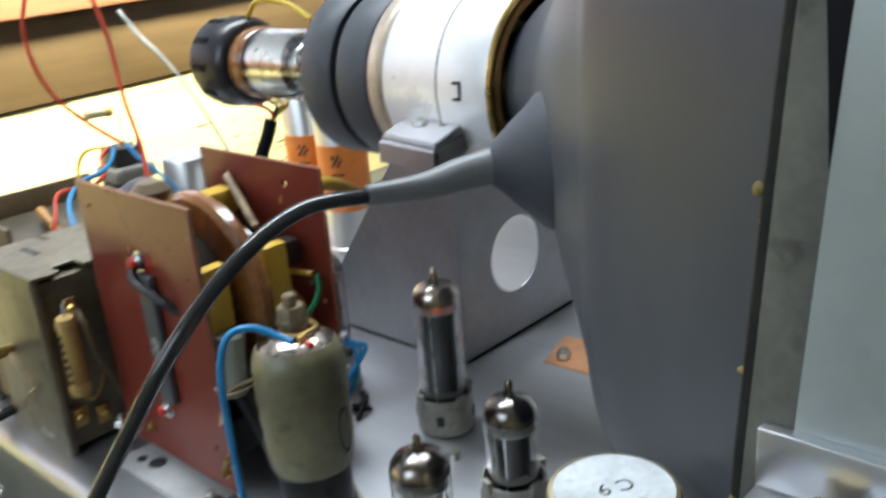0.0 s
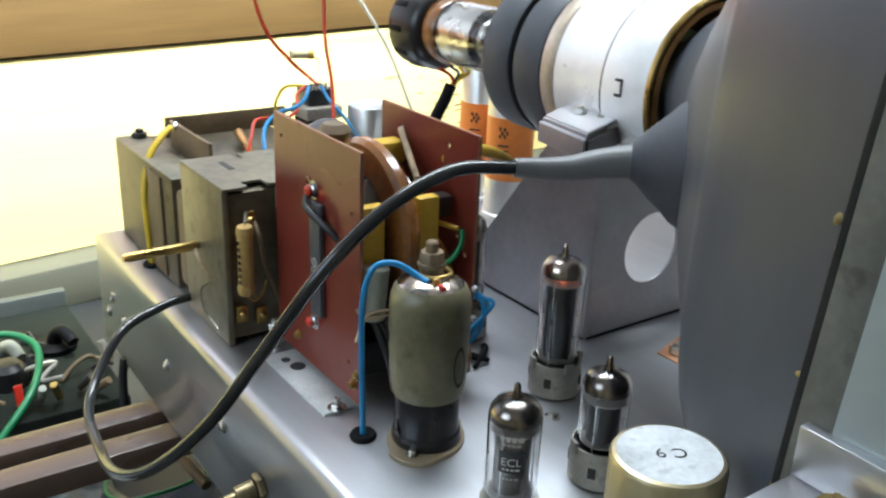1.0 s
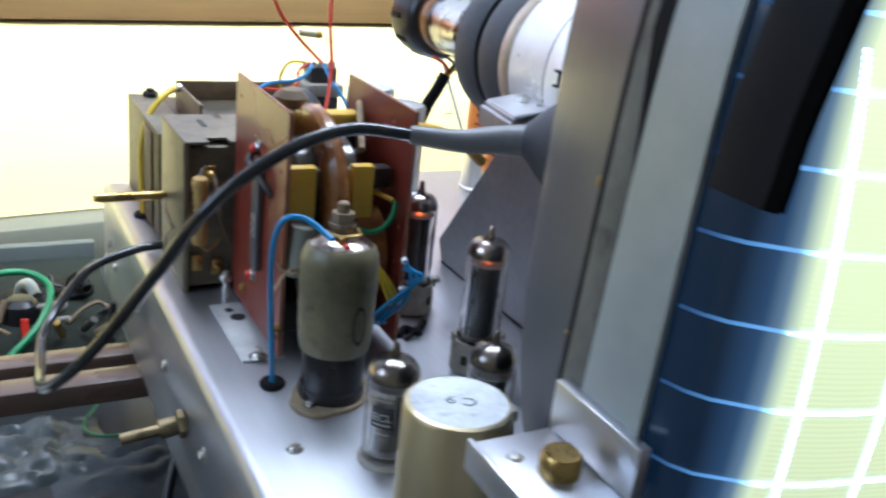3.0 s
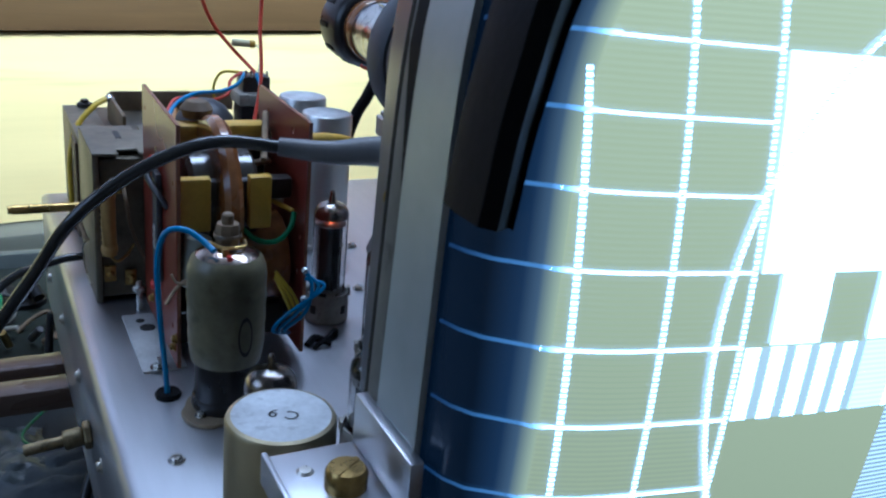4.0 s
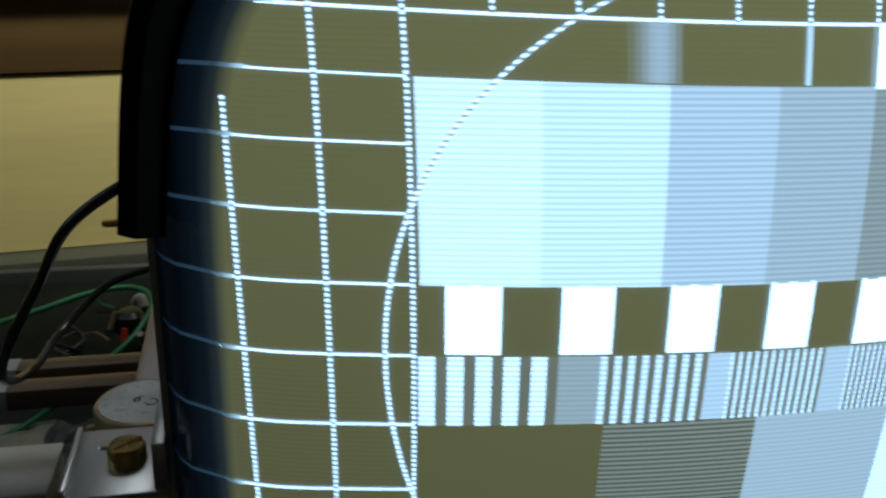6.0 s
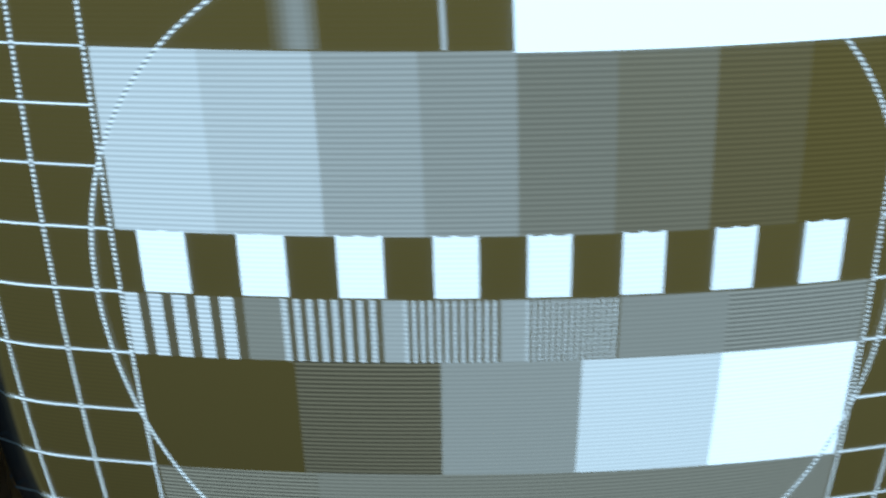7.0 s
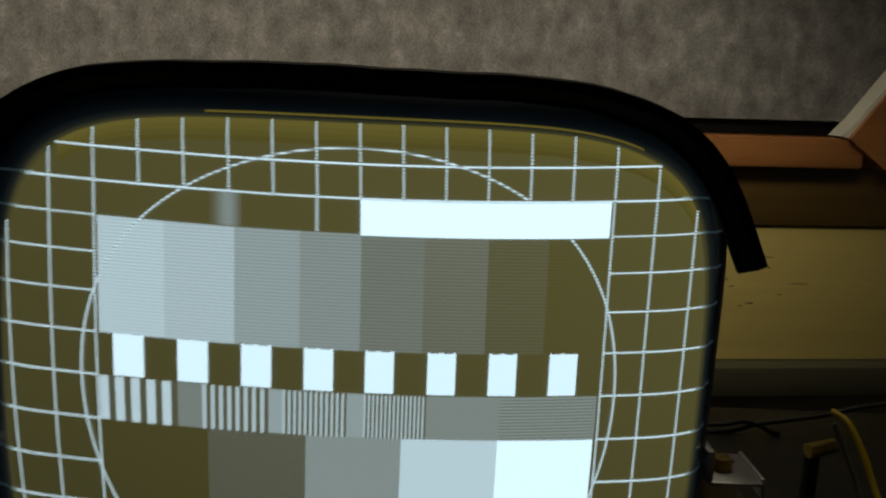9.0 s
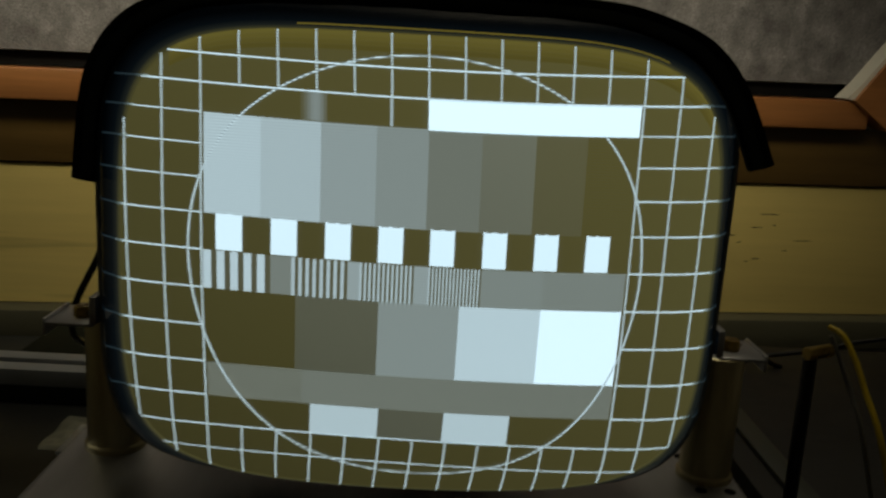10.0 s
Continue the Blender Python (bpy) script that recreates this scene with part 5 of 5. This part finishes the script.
part("shaft_tip", rod((-0.2958, 0.535, 0.0600), (-0.2985, 0.535, 0.0600), 0.0029, 24), BRASS, rodt)

jack = thing("side_spindle", "brass spindle with hexagon nut on the chassis side", "spindle")
part("nut", rod((-0.2621, 0.403, -0.054), (-0.267, 0.403, -0.0543), 0.0095, 6), DULL_BRASS, jack)
part("bush", rod((-0.2670, 0.403, -0.0543), (-0.279, 0.4035, -0.0565), 0.0065, 24), DULL_BRASS, jack)
part("shaft", rod((-0.279, 0.4035, -0.0565), (-0.303, 0.405, -0.0600), 0.0038, 24), DULL_BRASS, jack)
jack2 = copy_thing(jack, Matrix.Translation((0.0, -0.105, 0.004)))

# ---- small things on the chassis ----


def grommet(x, y):
    return tagged(part("grommet", lathe([(0.0020, 0), (0.0075, 0), (0.0080, 0.0015), (0.0070, 0.0032), (0.0040, 0.0036), (0.0022, 0.0030), (0.0020, 0)], 28, Matrix.Translation((x, y, 0))), RUBBER), "black rubber grommet in the chassis top", "grommet", "cable grommets")


grommet(-0.2230, 0.3455)
grommet(-0.2430, 0.6580)
gw = part("blue_wire", sweep([(-0.2230, 0.3455, -0.004), (-0.2250, 0.343, 0.020), (-0.2285, 0.338, 0.055), (-0.2305, 0.334, 0.090), (-0.2285, 0.331, 0.107), (-0.2235, 0.329, 0.1135), (-0.2150, 0.325, 0.1135), (-0.2070, 0.318, 0.108), (-0.2040, 0.312, 0.1055)], 0.0017), WIRE_BLUE)
tagged(gw, "blue wire from the grommet to the valve top cap", "wire")
# orange plate paints the warm light of a cutout in the chassis
diamond = tagged(part("copper_plate", plate([(0.004, 0.330), (0.006, 0.294), (0.048, 0.298), (0.044, 0.341)], 0.0006, Matrix.Translation((0, 0, 0.0002))), surface("orange_cutout_light", (0.80, 0.42, 0.22), 0.35, 0.6, 0.12, 50, 0.1)), "orange diamond plate painting a warmly lit cutout in the chassis top", "plate")
tagged(part("hex_bolt", join(rod((0.015, 0.322, 0.0008), (0.015, 0.322, 0.006), 0.005, 6), rod((0.015, 0.322, 0.006), (0.015, 0.322, 0.009), 0.0026)), TIN), "small steel hexagon bolt through the orange diamond plate", "bolt")
snip = tagged(part("tape_scrap", join(sweep([(-0.122, 0.384, 0.001), (-0.114, 0.390, 0.003), (-0.108, 0.386, 0.002), (-0.100, 0.392, 0.004), (-0.096, 0.398, 0.002)], 0.0026, 6), sweep([(-0.119, 0.378, 0.001), (-0.112, 0.381, 0.004), (-0.106, 0.380, 0.002)], 0.0018, 6)), RUBBER), "torn scrap of black tape on the chassis", "scrap")

post = thing("terminal_post", "black post with metal clamp and soldered resistors behind the laminate plates", "terminal")
part("column", box((-0.094, 0.668, 0.0), (-0.064, 0.696, 0.104), 0.002), BAKELITE, post, "black moulded column")
part("clamp_ring", box((-0.097, 0.664, 0.104), (-0.060, 0.698, 0.116), 0.003), SKIRT, post, "pale metal clamp")
part("head", box((-0.092, 0.670, 0.116), (-0.066, 0.694, 0.131), 0.002), FERRITE, post, "dark tagged head")
for k in range(5):
    part("tag", box((-0.0905 + 0.005 * k, 0.669, 0.130), (-0.0885 + 0.005 * k, 0.671, 0.1365), 0.0003), TIN, post)
part("resistor_body", rod((-0.096, 0.696, 0.158), (-0.080, 0.694, 0.157), 0.0034, 20), surface("cream_resistor", (0.66, 0.60, 0.34), 0.4, 0, 0.1, 80, 0.05), post, "cream resistor with a yellow end")
part("resistor_end", rod((-0.080, 0.694, 0.157), (-0.075, 0.6935, 0.1568), 0.0037, 20), TAPE_YELLOW, post)
part("resistor_lead", sweep([(-0.075, 0.6935, 0.1568), (-0.070, 0.692, 0.152), (-0.071, 0.690, 0.143), (-0.074, 0.682, 0.134)], 0.0006, 6), TIN, post)
part("red_lead", sweep([(-0.078, 0.678, 0.133), (-0.086, 0.690, 0.142), (-0.097, 0.697, 0.154), (-0.114, 0.702, 0.176), (-0.124, 0.704, 0.205), (-0.124, 0.704, 0.235), (-0.112, 0.700, 0.262), (-0.094, 0.692, 0.268), (-0.080, 0.682, 0.250), (-0.076, 0.672, 0.215), (-0.080, 0.660, 0.175), (-0.084, 0.640, 0.135), (-0.100, 0.610, 0.095), (-0.118, 0.58, 0.07)], 0.0017), WIRE_RED, post, "looped red lead")
part("blue_lead", sweep([(-0.090, 0.672, 0.134), (-0.100, 0.660, 0.126), (-0.120, 0.640, 0.124), (-0.150, 0.610, 0.128), (-0.172, 0.585, 0.122), (-0.182, 0.560, 0.105), (-0.186, 0.545, 0.085)], 0.0017), WIRE_BLUE, post, "blue lead")
part("blue_lead", sweep([(-0.080, 0.670, 0.134), (-0.078, 0.655, 0.122), (-0.070, 0.640, 0.108), (-0.066, 0.62, 0.09)], 0.0015), WIRE_BLUE, post, "blue lead")
part("red_lead", sweep([(-0.092, 0.674, 0.134), (-0.104, 0.668, 0.128), (-0.110, 0.655, 0.118), (-0.130, 0.640, 0.116), (-0.160, 0.625, 0.121), (-0.172, 0.610, 0.112), (-0.180, 0.600, 0.100)], 0.0015), WIRE_RED, post, "red lead")
part("yellow_lead", sweep([(-0.094, 0.676, 0.134), (-0.108, 0.684, 0.132), (-0.114, 0.690, 0.118), (-0.112, 0.692, 0.100)], 0.0013), WIRE_YELLOW, post, "yellow lead")
part("yellow_lead", sweep([(-0.110, 0.520, 0.118), (-0.124, 0.515, 0.122), (-0.136, 0.505, 0.112), (-0.140, 0.495, 0.095)], 0.0016), WIRE_YELLOW, post, "yellow lead")

loom = thing("tube_base_wires", "red, yellow and black wires below the tube base", "wire")
for k, (mat, dx) in enumerate(((WIRE_RED, -0.012), (WIRE_BLACK, 0.0), (WIRE_YELLOW, 0.006), (WIRE_YELLOW, 0.014))):
    part("wire", sweep([(dx, 0.585, AX - 0.030 + 0.001 * k), (dx * 0.8 + 0.010, 0.588, AX - 0.036), (0.006 + 0.0015 * k, 0.590, AX - 0.043), (0.001 + 0.001 * k, 0.590, AX - 0.052)], 0.0015), mat, loom)
part("sleeve", sweep([(0.004, 0.590, 0.142), (-0.003, 0.590, 0.128), (-0.012, 0.590, 0.112), (-0.020, 0.592, 0.080), (-0.024, 0.60, 0.0)], 0.0052), RUBBER, loom, "black sleeve")
part("loop_wire", sweep([(0.004, 0.600, AX + 0.034), (0.0, 0.580, AX + 0.046), (0.006, 0.555, AX + 0.044), (0.012, 0.535, AX + 0.032)], 0.0018), WIRE_YELLOW, loom, "yellow wire over the neck")
arm = tagged(part("yellow_sleeve_wire", sweep([(-0.132, 0.400, 0.140), (-0.112, 0.410, 0.141), (-0.088, 0.418, 0.136), (-0.062, 0.428, 0.124), (-0.040, 0.438, 0.108)], 0.0042), TAPE_YELLOW), "thick yellow sleeved wire from the laminate plate", "wire")

# ---- cord on the wall ----
cord = tagged(part("wall_cord", sweep([(0.228, 1.215, 0.200), (0.248, 1.212, 0.165), (0.272, 1.20, 0.130), (0.312, 1.195, 0.065), (0.345, 1.19, -0.012), (0.372, 1.18, -0.085), (0.39, 1.14, -0.17), (0.41, 1.10, -0.244)], 0.0027), WIRE_WHITE), "pale grey cord hanging in front of the wall", "cord")

# ---- supports and clutter on the bench ----


def support_bar(y0, y1, wrapped=True):
    b = thing("support_bar", "brown bakelite bar under the chassis", "bar", group="bars under the chassis")
    part("bar", box((-0.62, y0, -0.126), (0.60, y1, -0.1062), 0.0015), BAR_WOOD, b)
    if wrapped:
        part("paper_end", box((-0.62, y0 - 0.0006, -0.1265), (-0.402, y1 + 0.0006, -0.1056), 0.0004), surface("white_paper_wrap", (0.45, 0.48, 0.52), 0.6, 0, 0.05, 40, 0.1), b, "white paper wrap")
    for x in (-0.60, 0.56):
        part("block", box((x, y0 + 0.001, -0.25), (x + 0.04, y1 - 0.001, -0.1262), 0.002), BAR_WOOD, b)
    return b


support_bar(0.563, 0.588)
support_bar(0.606, 0.630)
support_bar(0.100, 0.130, False)

tray = thing("equipment_case", "grey-green metal equipment case with cable grommets on the bench", "equipment")
part("case", box((-0.640, 0.800, -0.25), (-0.235, 1.060, -0.196), 0.003), CASE_PAINT, tray)
part("case_edge", box((-0.640, 1.060, -0.25), (-0.235, 1.075, -0.178), 0.002), GREY_METAL, tray, "pale folded rear edge")
for x, y, mat in ((-0.332, 0.935, WHITE_PLASTIC), (-0.276, 0.945, RUBBER)):
    gr = part("cable_gland", lathe([(0.004, -0.196), (0.024, -0.196), (0.024, -0.190), (0.018, -0.186), (0.004, -0.187)], 28, Matrix.Translation((x, y, 0))), RUBBER, tray, "black cable gland")
    part("cable_stub", sweep([(x, y, -0.190), (x + 0.002, y - 0.004, -0.178), (x + 0.008, y - 0.016, -0.170), (x + 0.014, y - 0.032, -0.178)], 0.008, 14, radii=(0.0085, 0.0065)), mat, tray, "thick cable stub")
part("dark_knob", lathe([(0, -0.196), (0.020, -0.196), (0.018, -0.176), (0.012, -0.170), (0, -0.169)], 14, Matrix.Translation((-0.335, 0.885, 0))), BAKELITE, tray)
rng = random.Random(5)
for k in range(7):
    x, y = -0.36 + 0.020 * k + rng.uniform(-0.006, 0.006), 0.85 + rng.uniform(-0.03, 0.04)
    bit = rod((x, y, -0.190), (x + rng.uniform(-0.012, 0.014), y + rng.uniform(-0.022, 0.010), -0.178 + rng.uniform(0, 0.012)), 0.004, 12)
    part("small_part", bit, (WAX_PAPER, RED_PAINT, WHITE_PLASTIC, BRASS, FERRITE, WAX_PAPER, SKIRT)[k], tray, "small loose component")


for k in range(9):
    x, y = -0.43 + 0.021 * k + rng.uniform(-0.008, 0.008), 0.87 + rng.uniform(-0.05, 0.10)
    lead_line = [(x, y, -0.194)]
    for q in range(4):
        px, py, pz = lead_line[-1]
        lead_line.append((px + rng.uniform(-0.022, 0.026), py + rng.uniform(-0.026, 0.012), -0.194 + rng.uniform(0.004, 0.022)))
    part("tangled_lead", sweep(lead_line, rng.uniform(0.0012, 0.0028), 8, 6), (WIRE_BLACK, WAX_PAPER, WIRE_BLACK, WIRE_GREEN, WIRE_BLACK, SKIRT, WIRE_BLACK, WAX_PAPER, WIRE_BLACK)[k], tray, "tangled lead")
for x, y in ((-0.305, 0.900), (-0.375, 0.955), (-0.300, 0.985)):
    part("case_hole", lathe([(0, -0.1958), (0.016, -0.1958), (0.017, -0.1945), (0.013, -0.1935), (0, -0.1950)], 24, Matrix.Translation((x, y, 0))), RUBBER, tray, "dark round socket")


def bench_wire(pts, mat, label, r=0.0035):
    return tagged(part("bench_wire", sweep(pts, r), mat), label, "wire", "wires on the bench")


bench_wire([(-0.50, 0.84, -0.165), (-0.44, 0.87, -0.158), (-0.38, 0.90, -0.150), (-0.33, 0.91, -0.150), (-0.305, 0.88, -0.158), (-0.320, 0.83, -0.176), (-0.36, 0.79, -0.20), (-0.42, 0.75, -0.235), (-0.46, 0.72, -0.246)], WIRE_GREEN, "green wire looping over the equipment case", 0.0038)
bench_wire([(-0.395, 0.63, -0.236), (-0.385, 0.61, -0.240), (-0.40, 0.59, -0.242), (-0.42, 0.60, -0.238), (-0.41, 0.62, -0.234), (-0.39, 0.60, -0.236)], WIRE_GREEN, "small coil of green wire on the bench", 0.006)
bench_wire([(-0.270, 0.760, -0.240), (-0.275, 0.740, -0.230), (-0.296, 0.680, -0.215), (-0.290, 0.650, -0.210), (-0.262, 0.640, -0.208), (-0.225, 0.640, -0.205), (-0.20, 0.645, -0.19)], WIRE_GREEN, "thin green wire trailing below the chassis", 0.0016)
bench_wire([(-0.263, 0.70, -0.10), (-0.266, 0.70, -0.12), (-0.268, 0.695, -0.15), (-0.266, 0.70, -0.175)], WIRE_BLACK, "dark wire hanging at the chassis side", 0.004)
bench_wire([(-0.228, 0.720, -0.185), (-0.231, 0.693, -0.195), (-0.227, 0.660, -0.200), (-0.222, 0.625, -0.205)], WAX_PAPER, "brown lead below the chassis", 0.005)
bench_wire([(-0.245, 0.47, -0.10), (-0.262, 0.45, -0.13), (-0.275, 0.42, -0.17), (-0.29, 0.38, -0.22), (-0.30, 0.34, -0.245)], WIRE_BLACK, "dark lead below the spindle", 0.004)


def crumpled(name, cx, cy, sx, sy, height, seed, mat, label, category, z=-0.2497, n=34):
    bm = bmesh.new()
    noise.seed_set(seed)
    g = []
    for j in range(n + 1):
        row = []
        for i in range(n + 1):
            u, v = i / n * 2 - 1, j / n * 2 - 1
            wob = 1 + 0.16 * noise.noise(Vector((u * 1.3, v * 1.3, seed)))
            e = max(0.0, 1 - max(abs(u), abs(v)) ** 4)
            h = abs(noise.noise(Vector((u * 2.1, v * 2.1, seed + 3.1)))) * 0.9 + abs(noise.noise(Vector((u * 5, v * 5, seed + 9)))) * 0.35 + 0.25
            row.append(bm.verts.new((cx + u * sx * wob, cy + v * sy * wob, z + height * e * h)))
        g.append(row)
    for j in range(n):
        for i in range(n):
            bm.faces.new((g[j][i], g[j][i + 1], g[j + 1][i + 1], g[j + 1][i]))
    return tagged(part(name, bm, mat), label, category)


crumpled("plastic_bag", -0.345, 0.690, 0.072, 0.055, 0.026, 4, PLASTIC_BAG, "crumpled clear plastic bag on the bench", "bag")
crumpled("grey_cloth", -0.240, 0.640, 0.095, 0.062, 0.017, 8, surface("grey_blue_cloth", (0.085, 0.10, 0.115), 0.85, 0, 0.15, 25, 0.5), "crumpled grey-blue cloth on the bench", "cloth")
crumpled("paper_sheet", -0.46, 0.700, 0.050, 0.060, 0.012, 12, WHITE_PLASTIC, "crumpled pale paper on the bench", "paper")
wbox = thing("plastic_box", "small white plastic box on the bench", "box")
part("body", box((-0.445, 0.555, -0.2498), (-0.378, 0.640, -0.215), 0.003), surface("white_box_plastic", (0.70, 0.75, 0.78), 0.4, 0, 0.05, 30, 0.05), wbox)
part("lid", box((-0.447, 0.553, -0.215), (-0.376, 0.642, -0.209), 0.002), surface("white_lid_plastic", (0.72, 0.76, 0.79), 0.4, 0, 0.05, 30, 0.05), wbox)

# ---- to the other side of the chassis ----
east = thing("dark_case", "low black equipment case beside the chassis", "equipment")
part("case", box((0.330, 0.050, -0.2498), (0.900, 0.72, -0.070), 0.004), surface("black_crackle_paint", (0.014, 0.014, 0.014), 0.6, 0.0, 0.2, 60, 0.4), east)
part("edge_strip", box((0.356, 0.06, -0.0698), (0.380, 0.56, -0.0630), 0.002), GREY_METAL, east, "grey metal edge strip")
knob = thing("brass_terminal", "short brass terminal standing on the dark case", "terminal")
part("stem", rod((0.345, 0.215, -0.070), (0.345, 0.215, 0.074), 0.006, 20), BAKELITE, knob)
part("sleeve", rod((0.338, 0.208, 0.078), (0.362, 0.216, 0.080), 0.0058, 20), BRASS, knob, "dull brass sleeve")
w1 = bench_wire([(0.398, 0.30, 0.078), (0.405, 0.285, 0.074), (0.412, 0.268, 0.055), (0.416, 0.25, 0.032), (0.420, 0.22, 0.0), (0.43, 0.19, -0.069)], WIRE_YELLOW, "yellow wire rising from the dark case", 0.0028)
w2 = bench_wire([(0.386, 0.27, 0.078), (0.390, 0.266, 0.068), (0.402, 0.25, 0.032), (0.408, 0.23, 0.0), (0.42, 0.21, -0.069)], WIRE_WHITE, "pale wire rising from the dark case", 0.0022)
w3 = bench_wire([(0.400, 0.62, -0.069), (0.431, 0.62, -0.066), (0.450, 0.62, -0.060), (0.466, 0.62, -0.055), (0.489, 0.62, -0.051), (0.549, 0.62, -0.040), (0.599, 0.62, -0.027), (0.68, 0.62, -0.020), (0.78, 0.62, -0.068)], WIRE_BLACK, "black lead arching behind the tube", 0.003)
w4 = bench_wire([(0.35, 0.63, -0.069), (0.390, 0.625, -0.062), (0.423, 0.62, -0.057), (0.445, 0.62, -0.053), (0.466, 0.62, -0.058), (0.482, 0.62, -0.066), (0.492, 0.62, -0.068)], WIRE_BLACK, "black lead behind the tube", 0.003)
